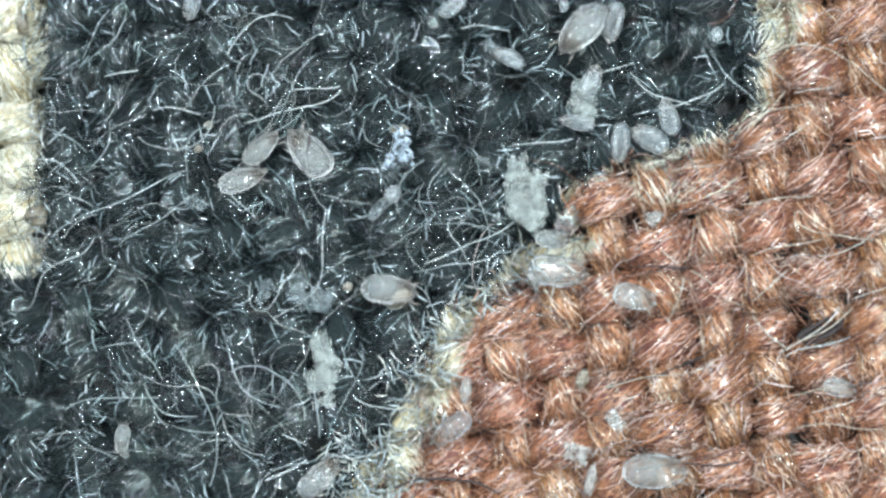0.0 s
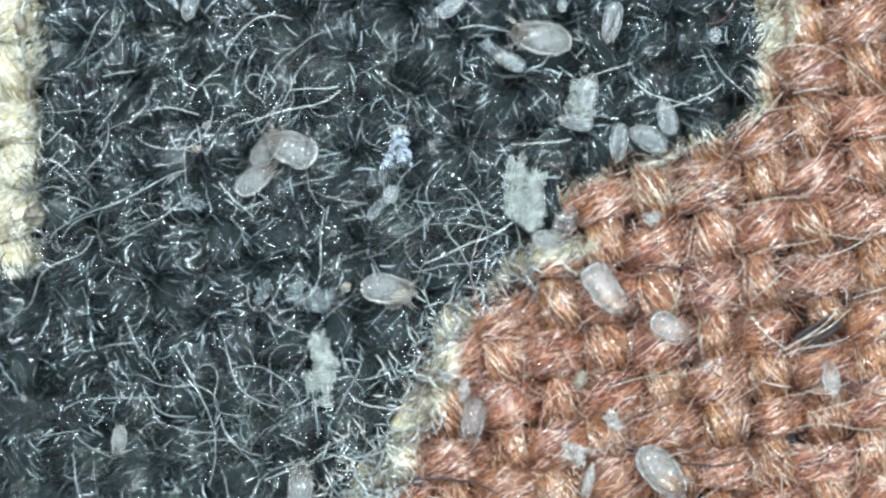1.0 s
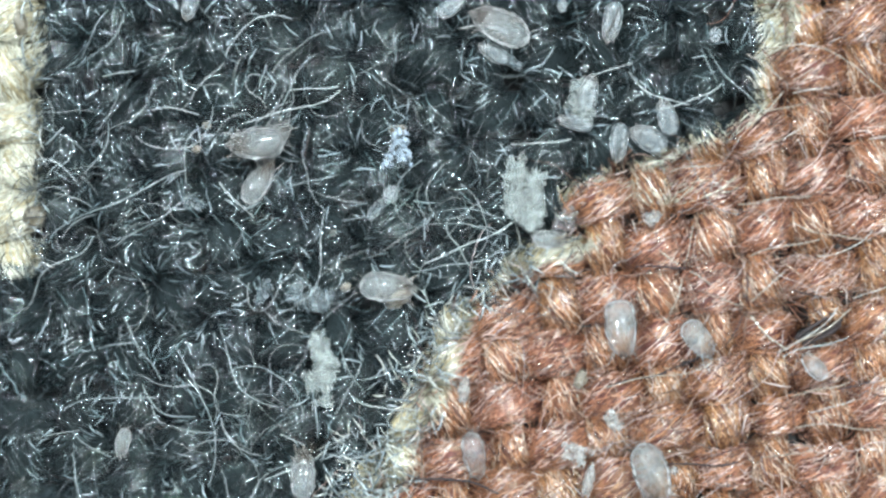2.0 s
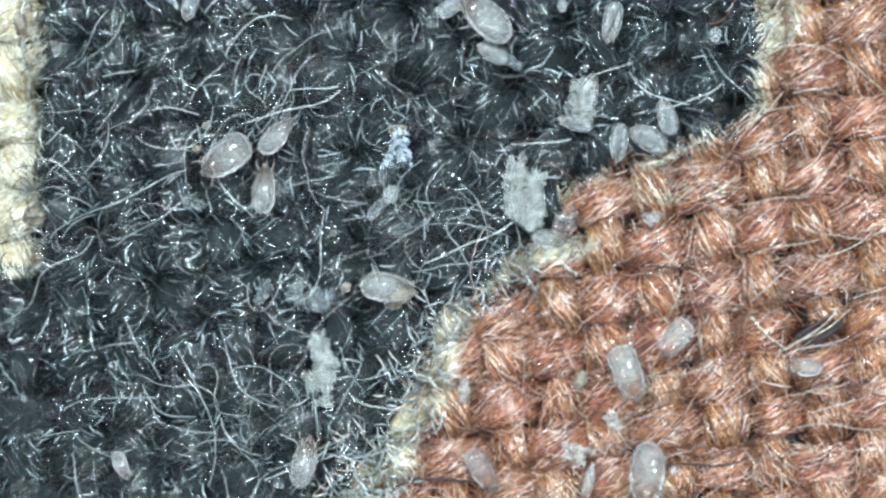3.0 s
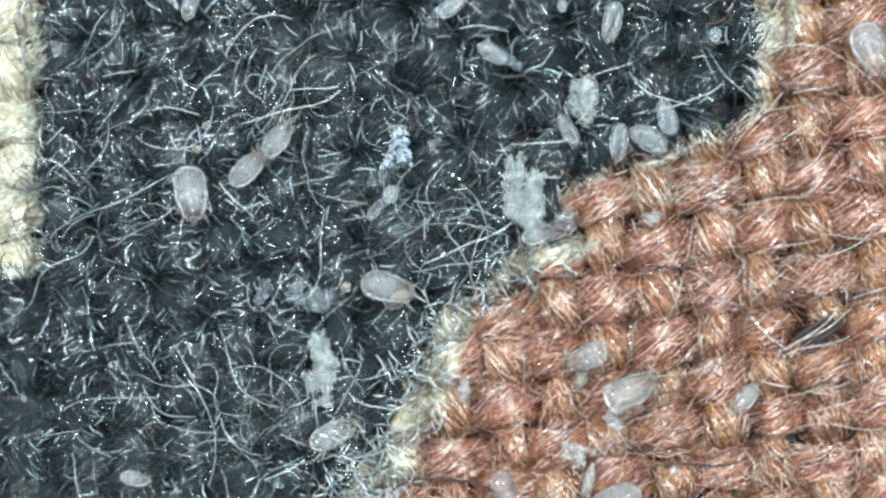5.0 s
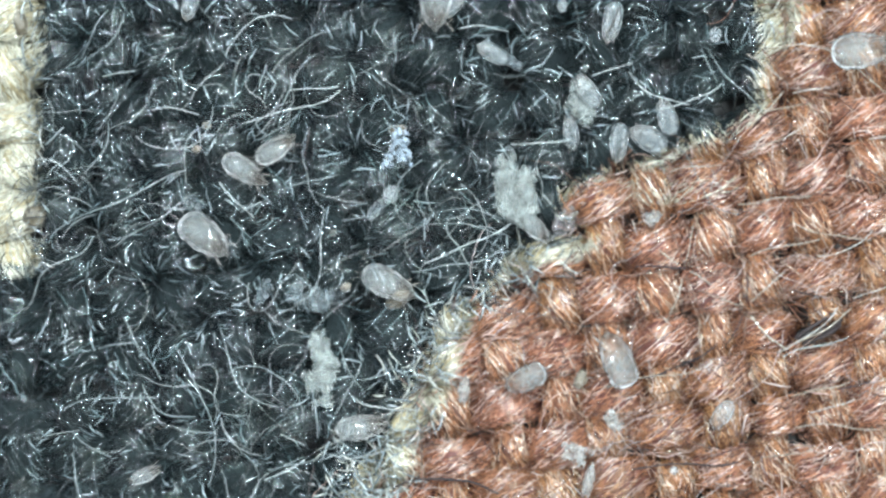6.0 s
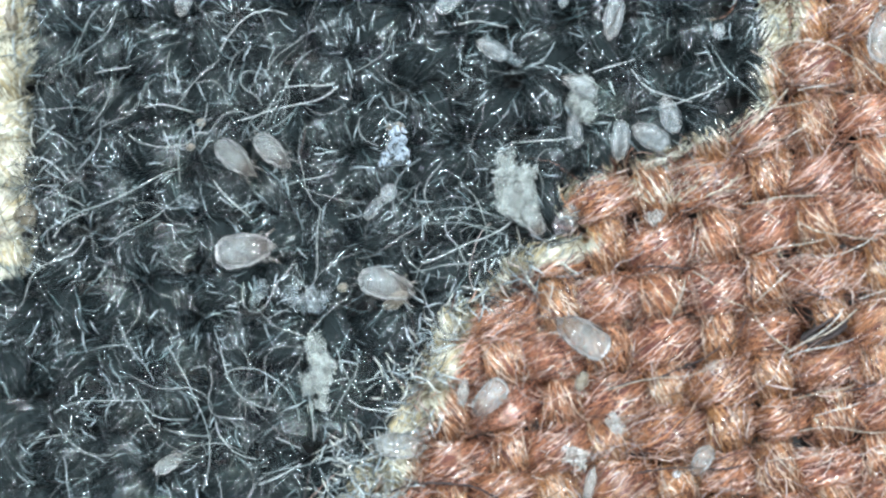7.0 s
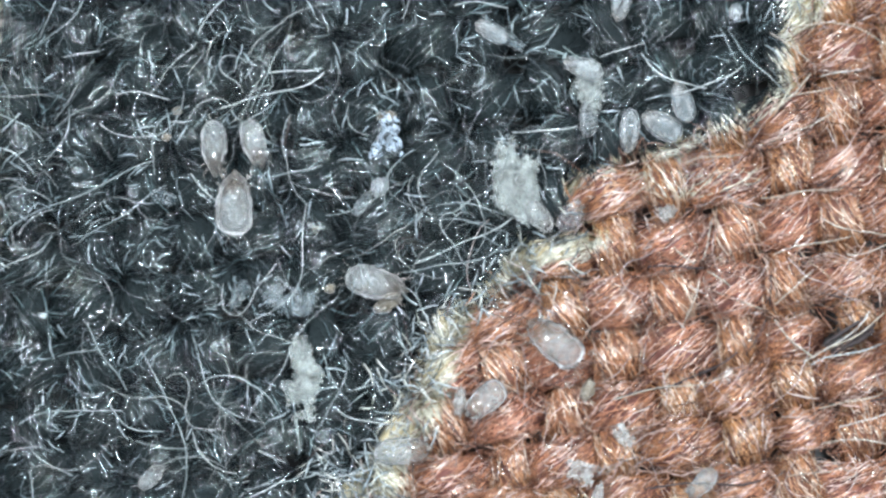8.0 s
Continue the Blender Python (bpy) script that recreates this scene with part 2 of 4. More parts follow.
def nap_left(u, v):
    """Share of the dark nap that is left at a place: it is thin and patchy, and gone in the pits."""
    left = 0.72 + 0.45 * wobble(u, v, 31, 8.0)
    for bu, bv, size in PITS:
        left = np.where((u - bu) ** 2 + ((v - bv) * 1.1) ** 2 < size ** 2, left * 0.1, left)
    return left


def weave_gaps():
    """The small gaps between crossing yarns, over the whole cloth."""
    us, vs = [], []
    for i in range(-13, 8):
        for j in range(-8, 9):
            u = WARP_U + (i + 0.5) * WARP_STEP
            v = float(weft_line(j + 0.5, u))
            if -80 < v < 960:
                us.append(u + WARP_LEAN * (v - 440))
                vs.append(v)
    return np.asarray(us), np.asarray(vs)


GAP_U, GAP_V = weave_gaps()
_, gap_inky = dye_at(GAP_U, GAP_V, np.full(len(GAP_U), 0.5), np.full(len(GAP_U), 0.5))
PIT_U, PIT_V, PIT_R = (np.asarray(c, float) for c in zip(*PITS))
clear_of = np.min(np.hypot(GAP_U[:, None] - PIT_U, GAP_V[:, None] - PIT_V), axis=1) > 62
FAN_U = np.r_[PIT_U, GAP_U[gap_inky & clear_of]]
FAN_V = np.r_[PIT_V, GAP_V[gap_inky & clear_of]]
FAN_R = np.r_[PIT_R * 0.72, np.full(int((gap_inky & clear_of).sum()), 11.0)]
whole = ~gap_inky & (GAP_U > 600) & (parted(GAP_U, GAP_V) < 0.3)
RUST_GAP_U, RUST_GAP_V = GAP_U[whole], GAP_V[whole]


def combed(u, v, loose):
    """Lie of the dark nap: away from the nearest pit, more or less loosely."""
    near = np.argmin(np.hypot(u[:, None] - FAN_U, v[:, None] - FAN_V) - FAN_R, axis=1)
    return np.arctan2(-(v - FAN_V[near]), u - FAN_U[near]) + rng.normal(0, loose, len(u))


def build_yarn(kind, k, lo, hi, cloth, crowd):
    """One spun yarn: a solid heart, dyed dark as crevice shade, and a coat of separate fibres, some of them straying.
    """
    n = int((hi - lo) / 11)
    s = np.linspace(lo, hi, n)
    turn = np.linspace(0, 2 * math.pi, 13)[:-1]
    ss, aa = np.meshgrid(s, turn, indexing="ij")
    u, v, h = on_yarn(kind, k, ss, aa, 0.91)
    heart = to_local(u, v, h).reshape(-1, 3)
    idx = np.arange(n * 12).reshape(n, 12)
    a, b = idx[:-1], idx[1:]
    heart_quads = np.stack([a, np.roll(a, -1, 1), np.roll(b, -1, 1), b], -1).reshape(-1, 4)
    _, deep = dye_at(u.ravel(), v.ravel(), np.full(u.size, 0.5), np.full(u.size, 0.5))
    # rust and cream hearts mostly get the darkest dye: crevice shade painted in
    heart_shade_dye, _ = dye_at(u.ravel(), v.ravel(), np.where(deep | (rng.random(u.size) < 0.2), 0.3, 0.95), rng.random(u.size) * 0.5, kind)
    count = int((hi - lo) * crowd)
    pts_n = 9
    length = rng.uniform(38, 125, count)
    start = rng.uniform(lo - 60, hi - 40, count)
    w = np.linspace(0, 1, pts_n)[None, :]
    s = start[:, None] + length[:, None] * w
    twist = rng.normal(0.018 if kind == "warp" else 0.015, 0.007, count)[:, None]
    ang = rng.uniform(-1.9, 1.9, count)[:, None] + twist * (s - s.mean(axis=1, keepdims=True)) + rng.normal(0, 0.12, count)[:, None] * np.sin(w * 5 + rng.uniform(0, 6, count)[:, None])
    u, v, _, _ = yarn_axis(kind, k, start + length / 2)
    _, inky = dye_at(u, v, np.full(count, 0.5), np.full(count, 0.5))
    stray = rng.random(count) < np.where(inky, 0.55, 0.09)
    lift_a = np.where(stray, rng.gamma(1.5, 0.26, count), rng.normal(0.02, 0.05, count))[:, None]
    lift_b = np.where(stray & (rng.random(count) < 0.5), rng.gamma(1.2, 0.2, count), 0.0)[:, None]
    grow = 1.0 + rng.normal(0.0, 0.05, count)[:, None] + lift_a * w ** 2.4 + lift_b * (1 - w) ** 2.4
    grow = grow + rng.normal(0, 1, s.shape) * np.where(inky, 0.075, 0.07)[:, None]
    u, v, h = on_yarn(kind, k, s, ang, grow)
    bend = (rng.normal(0, 1, count) * np.where(stray, 16, 4))[:, None] * (w ** 2) + rng.normal(0, 1, s.shape) * np.where(inky, 1.2, 1.9)[:, None]
    if kind == "warp":
        u = u + bend
    else:
        v = v + bend
    pick, tone = rng.random(count), rng.random(count)
    dye, _ = dye_at(u, v, np.repeat(pick[:, None], pts_n, 1), np.repeat(tone[:, None], pts_n, 1), kind)
    thick = (rng.uniform(0.9, 1.7, count) * np.where(inky, 1.05, 1.0))[:, None] * (0.55 + 0.45 * np.sin(np.clip(w, 0.04, 0.96) * math.pi) ** 0.4)
    kept = (~inky | (rng.random(count) < 0.72 * nap_left(u[:, 4], v[:, 4]))) & (parted(u[:, 4], v[:, 4]) < 0.45)
    u, v, h, thick, dye, warm = u[kept], v[kept], h[kept], thick[kept], dye[kept], ~inky[kept]
    co, quads = tubes(to_local(u, v, h), thick)
    dye = np.repeat(dye.reshape(-1, 3), 3, axis=0)
    me = mesh_from(kind + "_yarn", np.r_[heart, co], np.r_[heart_quads, quads + len(heart)], np.r_[heart_shade_dye, dye])
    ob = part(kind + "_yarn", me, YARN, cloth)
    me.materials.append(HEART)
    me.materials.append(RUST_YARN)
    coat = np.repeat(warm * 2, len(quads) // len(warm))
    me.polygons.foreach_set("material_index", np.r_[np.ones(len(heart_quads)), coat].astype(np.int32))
    return ob


cloth = tagged(new("woven_cloth"), "plain-woven wool cloth dyed blue-black, rust and cream, fuzzy with stray fibres", "cloth", kind="structure")
cloth.empty_display_size = 0.001

for i in range(-13, 8):
    build_yarn("warp", i, -160, 1040, cloth, 0.86)
for j in range(-8, 10):
    build_yarn("weft", j, -160, 1730, cloth, 0.86)

# the plate under the cloth
bm = bmesh.new()
bmesh.ops.create_cube(bm, size=1, matrix=Matrix.Translation((0, 0, -0.00145)) @ Matrix.Diagonal((0.05, 0.04, 0.002, 1)))
bmesh.ops.bevel(bm, geom=list(bm.edges), offset=0.0003, segments=2, affect="EDGES")
plate_mesh = bpy.data.meshes.new("mounting_board")
bm.to_mesh(plate_mesh)
bm.free()
plate_mesh.materials.append(BOARD)
tagged(new("mounting_board", plate_mesh), "dark grey-brown board under the cloth", "board", kind="structure")

# ---- loose fibres ----


def curled(count, u0, v0, heading, length, curl, wave, h0, arch, n, kink=0.16):
    """Polylines of fibres that lie on the nap: start, heading, length and curl of each."""
    w = np.linspace(0, 1, n)[None, :]
    bow = np.clip(length / 150, 0.12, 1.0)[:, None]
    crimp = np.cumsum(rng.normal(0, kink, (count, n)), axis=1) * bow
    turn = crimp + heading[:, None] + curl[:, None] * bow * w + wave[:, None] * bow * np.sin(w * 7 + heading[:, None] * 3)
    step = (length / (n - 1))[:, None]
    u = u0[:, None] + np.cumsum(np.cos(turn) * step, axis=1)
    v = v0[:, None] - np.cumsum(np.sin(turn) * step, axis=1)
    h = h0[:, None] + arch[:, None] * np.sin(w * math.pi) - 6 * (1 - np.sin(w * math.pi))
    h = h + rng.normal(0, 1.3, h.shape)
    return u, v, h


def lint(name, count, box, size, h, tones, label, n=14, thick=(0.6, 1.2), keep=None, comb=None, material=HAIR):
    """Uncounted loose fibres over a stretch of cloth, as one mesh."""
    u0, v0 = rng.uniform(box[0], box[2], count), rng.uniform(box[1], box[3], count)
    if keep is not None:
        _, inky = dye_at(u0, v0, np.full(count, 0.5), np.full(count, 0.5))
        stay = (inky == keep) & (rng.random(count) < nap_left(u0, v0)) & (parted(u0, v0) < 0.35)
        u0, v0 = u0[stay], v0[stay]
        count = len(u0)
    heading = rng.uniform(0, 6.28, count) if comb is None else combed(u0, v0, comb)
    u, v, h = curled(count, u0, v0, heading, rng.uniform(*size, count), rng.normal(0, 1.7, count),
                     rng.normal(0, 0.45, count), rng.uniform(*h, count), rng.uniform(4, 26, count), n)
    radius = np.repeat(rng.uniform(*thick, count)[:, None], n, 1)
    co, quads = tubes(to_local(u, v, h), radius)
    tone = np.asarray(tones)[rng.integers(0, len(tones), count)] * rng.uniform(0.6, 1.25, count)[:, None]
    me = mesh_from(name, co, quads, np.repeat(tone, n * 3, axis=0))
    me.materials.append(material)
    return tagged(new(name, me), label, "lint", kind="stuff")


PALE = [(0.086, 0.096, 0.096), (0.036, 0.045, 0.047), (0.165, 0.180, 0.180), (0.016, 0.021, 0.022)]
DEEP = [(0.009, 0.014, 0.016), (0.006, 0.010, 0.011), (0.066, 0.084, 0.089), (0.016, 0.024, 0.027), (0.007, 0.012, 0.014), (0.006, 0.010, 0.012)]
# the pale tones of GLINT and FAN paint bright glints into the fibre colour
GLINT = [(0.009, 0.014, 0.016), (0.12, 0.155, 0.165), (0.008, 0.012, 0.014), (0.24, 0.285, 0.30), (0.035, 0.048, 0.052)]
FAN = DEEP + [(0.11, 0.14, 0.15), (0.05, 0.07, 0.075)]
DUSKY = [(0.16, 0.075, 0.05), (0.10, 0.045, 0.032), (0.24, 0.12, 0.085), (0.30, 0.20, 0.16)]
WARM = [(0.30, 0.20, 0.17), (0.24, 0.12, 0.085), (0.36, 0.30, 0.29), (0.07, 0.038, 0.036)]
lint("pale_lint", 270, (-60, -60, 1400, 940), (60, 240), (-14, 10), PALE, "pale blue-grey stray fibres matted over the dark cloth", thick=(0.6, 1.1), keep=True)
lint("short_lint", 4700, (-60, -60, 1400, 940), (14, 42), (-26, 6), GLINT, "short fibre ends standing in the dark nap, some coloured pale as painted glints", n=7, thick=(0.85, 1.5), keep=True, comb=0.45)
lint("pale_lint", 80, (40, 170, 200, 470), (60, 200), (-8, 14), PALE, "pale fibres matted beside the cream edge", thick=(0.6, 1.2), keep=True)
lint("pale_lint", 50, (400, 60, 560, 240), (60, 200), (-6, 16), PALE, "pale fibres matted over the dark cloth", thick=(0.6, 1.2), keep=True)
lint("pale_lint", 50, (720, 370, 960, 480), (50, 160), (-6, 14), PALE, "pale fibres matted at the rust edge", thick=(0.6, 1.2), keep=True)
lint("pale_lint", 40, (370, 640, 520, 840), (60, 190), (-6, 14), PALE, "pale fibres matted over the dark cloth", thick=(0.6, 1.2), keep=True)
RIME = [(0.30, 0.34, 0.345), (0.16, 0.19, 0.20), (0.40, 0.405, 0.365)]
for box, gap in (((580, 770, 720, 900), 110), ((680, 640, 775, 780), 150), ((735, 525, 805, 660), 150), ((800, 480, 890, 540), 260), ((880, 430, 1010, 500), 260), ((1330, -20, 1380, 90), 400), ((46, -20, 76, 480), 400)):
    area = (box[2] - box[0]) * (box[3] - box[1])
    lint("rim_lint", int(area / gap), box, (14, 44), (-22, 4), RIME, "whitish fibres frayed along the cream edge", n=7, thick=(0.9, 2.0))
lint("warm_lint", 380, (640, -60, 1640, 940), (40, 190), (-16, 6), WARM, "thin rust and pale stray fibres over the rust cloth", thick=(0.5, 0.9), keep=False, material=WARM_HAIR)
FRIZZ = [(0.42, 0.35, 0.32), (0.05, 0.028, 0.024), (0.30, 0.16, 0.11), (0.09, 0.045, 0.035), (0.36, 0.26, 0.21)]
lint("rust_lint", 1300, (640, -60, 1640, 940), (14, 40), (-24, 3), FRIZZ, "short brown and pale fibre ends frizzed over the rust nap", n=7, thick=(0.8, 1.4), keep=False, material=WARM_HAIR)


def nap_tufts(name, us, vs, inner, per, tones, label, reach=(34, 64), material=HAIR):
    """Fibres that fan out of the gaps between the yarns."""
    us, vs, inner = (np.repeat(c, per) for c in (us, vs, inner))
    count, n = len(us), 8
    w = np.linspace(0, 1, n)[None, :]
    way = rng.uniform(0, 6.28, count)[:, None] + rng.normal(0, 0.45, count)[:, None] * w
    near = (inner * rng.uniform(0.75, 1.25, count))[:, None]
    out = near + rng.uniform(*reach, count)[:, None] * w
    u = us[:, None] + rng.normal(0, 4, count)[:, None] + np.cos(way) * out
    v = vs[:, None] + rng.normal(0, 4, count)[:, None] + np.sin(way) * out * 0.92
    h = -46 + (rng.uniform(38, 56, count)[:, None]) * np.sin(w * rng.uniform(1.2, 2.2, count)[:, None])
    radius = rng.uniform(0.8, 1.5, count)[:, None] * (1 - 0.45 * w)
    co, quads = tubes(to_local(u, v, h), radius)
    tone = np.asarray(tones)[rng.integers(0, len(tones), count)] * rng.uniform(0.6, 1.3, count)[:, None]
    me = mesh_from(name, co, quads, np.repeat(tone, n * 3, axis=0))
    me.materials.append(material)
    return tagged(new(name, me), label, "lint", kind="stuff")


nap_tufts("nap_tuft", FAN_U, FAN_V, FAN_R, 36, FAN, "dark glossy fibres fanning out of the gaps in the weave, some paled as painted glints", (20, 48))
nap_tufts("rust_tuft", RUST_GAP_U, RUST_GAP_V, np.full(len(RUST_GAP_U), 4.0), 16, DUSKY, "rust and brown fibres fanning out of the gaps in the weave", (24, 50), WARM_HAIR)


def loose_hair(u, v, heading, length, curl, tone, thick=1.0, h=8, arch=18, wave=0.15):
    """One long fibre that stands out from the nap."""
    one = np.ones(1)
    uu, vv, hh = curled(1, one * u, one * v, one * radians(heading), one * length, one * radians(curl), one * wave, one * h, one * arch, 22, 0.045)
    co, quads = tubes(to_local(uu, vv, hh), thick * rng.uniform(0.8, 1.2, (1, 22)), 5)
    me = mesh_from("loose_hair", co, quads, np.repeat([tone], len(co), axis=0))
    me.materials.append(DULL_HAIR if tone == BLACK else WARM_HAIR if tone in (SAND, UMBER, IVORY) else HAIR)
    return tagged(new("loose_hair", me), HAIR_LABELS.get(tone, "single loose fibre curled over the cloth"), "fibre", group="loose fibres")


GREY, WHITE, SAND, BLACK = (0.11, 0.13, 0.133), (0.24, 0.26, 0.26), (0.22, 0.19, 0.155), (0.03, 0.024, 0.024)
UMBER, IVORY = (0.10, 0.055, 0.04), (0.28, 0.26, 0.235)
HAIR_LABELS = {
    GREY: "single long grey fibre curled over dark wool", WHITE: "single long whitish glossy fibre lying on the nap",
    SAND: "single long sandy fibre curled over rust wool", BLACK: "single black fibre lying on the cloth; the thickest are added to darken a torn gap",
    IVORY: "single long ivory-white fibre lying on rust wool", UMBER: "single dark brown fibre splayed over rust wool"}
CORNER_HAIRS = (
    (397, 105, 80, 150, -95, WHITE), (500, 160, -4, 95, 18, WHITE), (420, 221, 10, 185, 8, WHITE), (445, 250, 8, 92, 60, GREY),
    (265, 196, 8, 86, -30, WHITE), (140, 117, 28, 122, 25, GREY), (142, 110, 72, 100, -20, GREY), (180, 136, 8, 58, 6, WHITE),
    (148, 307, 38, 102, 60, GREY), (75, 225, -18, 84, -50, GREY), (60, 283, 5, 92, -105, WHITE), (80, 432, 42, 270, -52, GREY),
    (200, 442, 46, 172, -22, GREY), (330, 332, 104, 142, -98, GREY), (350, 240, 2, 28, 0, WHITE), (385, 320, -44, 88, -4, WHITE),
)
NEAR_HAIRS = (
    (500, 336, 14, 98, -6, GREY), (600, 390, -2, 108, 38, GREY), (215, 556, -62, 130, -14, GREY), (250, 676, -70, 120, 75, GREY),
    (170, 618, 12, 76, -6, GREY), (300, 600, -46, 270, -48, GREY), (388, 572, -88, 190, 66, GREY), (400, 667, 38, 185, -145, GREY),
    (105, 732, 32, 172, -36, GREY), (126, 762, -44, 82, 32, GREY), (126, 798, -68, 92, -20, GREY), (298, 752, -18, 82, 36, GREY),
    (636, 615, -84, 124, -48, GREY), (620, 700, -32, 96, 62, WHITE), (470, 832, 2, 98, 10, GREY), (600, 816, 6, 86, 4, WHITE),
)
FAR_HAIRS = (
    (1045, 136, 22, 74, -26, WHITE), (1110, 124, -52, 126, 56, WHITE), (1150, 196, 2, 132, 38, WHITE), (985, 115, -36, 60, -8, GREY),
    (1250, 85, -52, 146, 14, GREY), (1240, 86, -66, 64, 6, GREY), (900, 255, -6, 106, 16, WHITE), (810, 52, 10, 86, -22, WHITE),
    (740, 470, 12, 190, 14, WHITE), (722, 482, 8, 170, 4, GREY), (760, 394, -4, 132, 4, GREY), (780, 374, 4, 112, -12, GREY),
    (700, 380, 100, 110, -90, GREY), (905, 270, -110, 60, 40, GREY), (480, 230, 75, 150, -50, GREY), (600, 610, -75, 90, 30, GREY),
)
RUST_HAIRS = (
    (1345, 92, 12, 245, -58, SAND), (1400, 166, 12, 66, 4, IVORY), (1350, 199, 6, 70, 0, SAND), (1310, 276, 14, 122, -4, SAND),
    (1180, 306, 16, 92, -28, SAND), (1300, 361, -4, 132, 34, SAND), (1320, 456, 16, 130, -22, SAND), (1440, 452, -8, 112, 68, IVORY),
    (1400, 390, -28, 142, 42, SAND), (1505, 530, 14, 84, 26, IVORY), (1395, 702, 4, 106, 8, SAND), (1430, 731, 8, 82, 30, IVORY),
    (1345, 811, 8, 90, 44, SAND), (1400, 760, 12, 152, -54, SAND), (1385, 622, 24, 110, 26, IVORY), (1060, 690, 12, 200, 8, SAND),
)
for row in CORNER_HAIRS + NEAR_HAIRS + FAR_HAIRS + RUST_HAIRS:
    loose_hair(*row)


def hair_star(u, v, count, tones, seed, gap=10):
    """Long fibres that splay from one gap in the weave."""
    dice = random.Random(seed)
    for k in range(count):
        a = 360 * k / count + dice.uniform(-22, 22)
        loose_hair(u + gap * math.cos(radians(a)), v - gap * math.sin(radians(a)), a, dice.uniform(45, 95), dice.uniform(-30, 30),
                   tones[k % len(tones)], dice.uniform(0.9, 1.5), dice.uniform(-4, 4), 10, 0.05)


hair_star(1210, 475, 12, (UMBER, UMBER, SAND), 1)
hair_star(1322, 546, 8, (UMBER, SAND, BLACK), 2)
hair_star(1395, 150, 7, (UMBER, SAND), 3)
hair_star(560, 800, 11, (GREY, WHITE, BLACK), 7, 22)

# fibres that bridge over the mites, and a torn gap with white strands, its shade made of thick black ones
for row in (
    (549, 232, -100, 44, 10, BLACK, 1.6, 54, 4), (1074, 62, 64, 52, 8, BLACK, 1.1, 36, 6), (1372, 628, 24, 150, 12, SAND, 1.3, 2, 14),
    (1384, 634, 30, 120, -30, WHITE, 0.9, 2, 10), (1405, 612, 32, 100, 25, WHITE, 1.0, 0, 10), (1110, 832, 6, 190, -4, BLACK, 1.8, 2, 4),
    (1060, 690, 14, 120, 4, BLACK, 1.6, 2, 6), (1150, 668, 10, 130, 10, BLACK, 1.5, 2, 6), (1120, 473, 4, 90, 4, BLACK, 1.6, -2, 6),
    (690, 866, 14, 110, -20, BLACK, 2.2, 0, 4), (780, 850, -4, 110, -30, BLACK, 2.0, 0, 4), (1395, 345, 28, 60, 10, BLACK, 1.6, 2, 6),
    # three thick black strands stand in for the shade inside the torn gap
    (1412, 606, 30, 84, 5, BLACK, 4.5, -6, 4), (1420, 613, 26, 74, 5, BLACK, 4.5, -6, 4), (1410, 600, 36, 80, -15, BLACK, 3.6, -6, 4),
    (1480, 690, 10, 60, 8, BLACK, 1.6, 2, 6), (1400, 512, -22, 50, 40, BLACK, 1.5, 0, 6),
):
    loose_hair(*row)

# ---- mites ----


def profile(t, taper, blunt):
    """Half-width of a mite's body along its length, tail at -1 and head at 1."""
    base = (1 - abs(t) ** (blunt if t < 0 else 2.6)) ** 0.5
    waist = 1 - 0.07 * math.exp(-((t - 0.34) / 0.08) ** 2) - 0.03 * math.exp(-((t + 0.35) / 0.07) ** 2)
    return base * waist * (1 - taper * max(0.0, t + 0.1) ** 1.4)


def mite_body(length, width, seed, blunt, rough=1.0, tall=0.85, taper=0.2):
    bm = bmesh.new()
    rings, sides = 34, 36
    shift = Vector((seed * 3.1, seed * 1.7, seed * 0.9))
    ribs = 3 + seed % 2
    rows = []
    for r in range(1, rings):
        t = -math.cos(math.pi * r / rings)
        half = profile(t, taper, blunt)
        bow = 0.05 * math.sin(1.3 * t + seed) - 0.05 * math.sin(seed)
        row = []
        for s in range(sides):
            a = 2 * math.pi * s / sides
            p = Vector((t, half * math.cos(a), half * math.sin(a)))
            swell = 1 + rough * (0.06 * noise.noise(p * 1.6 + shift) + 0.03 * noise.noise(p * 5 + shift))
            if p.z > 0:
                swell += rough * 0.016 * math.cos(2 * ribs * a) * (1 - t * t)
            flat = tall if p.z > 0 else tall * 0.73
            row.append(bm.verts.new(Vector((t * length / 2, (p.y * swell + bow) * width / 2, p.z * width / 2 * flat * swell)) * MU))
        rows.append(row)
    for a, b in zip(rows, rows[1:]):
        for s in range(sides):
            bm.faces.new((a[s], a[(s + 1) % sides], b[(s + 1) % sides], b[s]))
    ends = [0.05 * math.sin(1.3 * t + seed) - 0.05 * math.sin(seed) for t in (-1, 1)]
    tail = bm.verts.new((-length / 2 * 1.005 * MU, ends[0] * width / 2 * MU, 0))
    head = bm.verts.new((length / 2 * 1.005 * MU, ends[1] * width / 2 * MU, 0))
    for s in range(sides):
        bm.faces.new((rows[0][(s + 1) % sides], rows[0][s], tail))
        bm.faces.new((rows[-1][s], rows[-1][(s + 1) % sides], head))
    bmesh.ops.recalc_face_normals(bm, faces=bm.faces)
    return bm


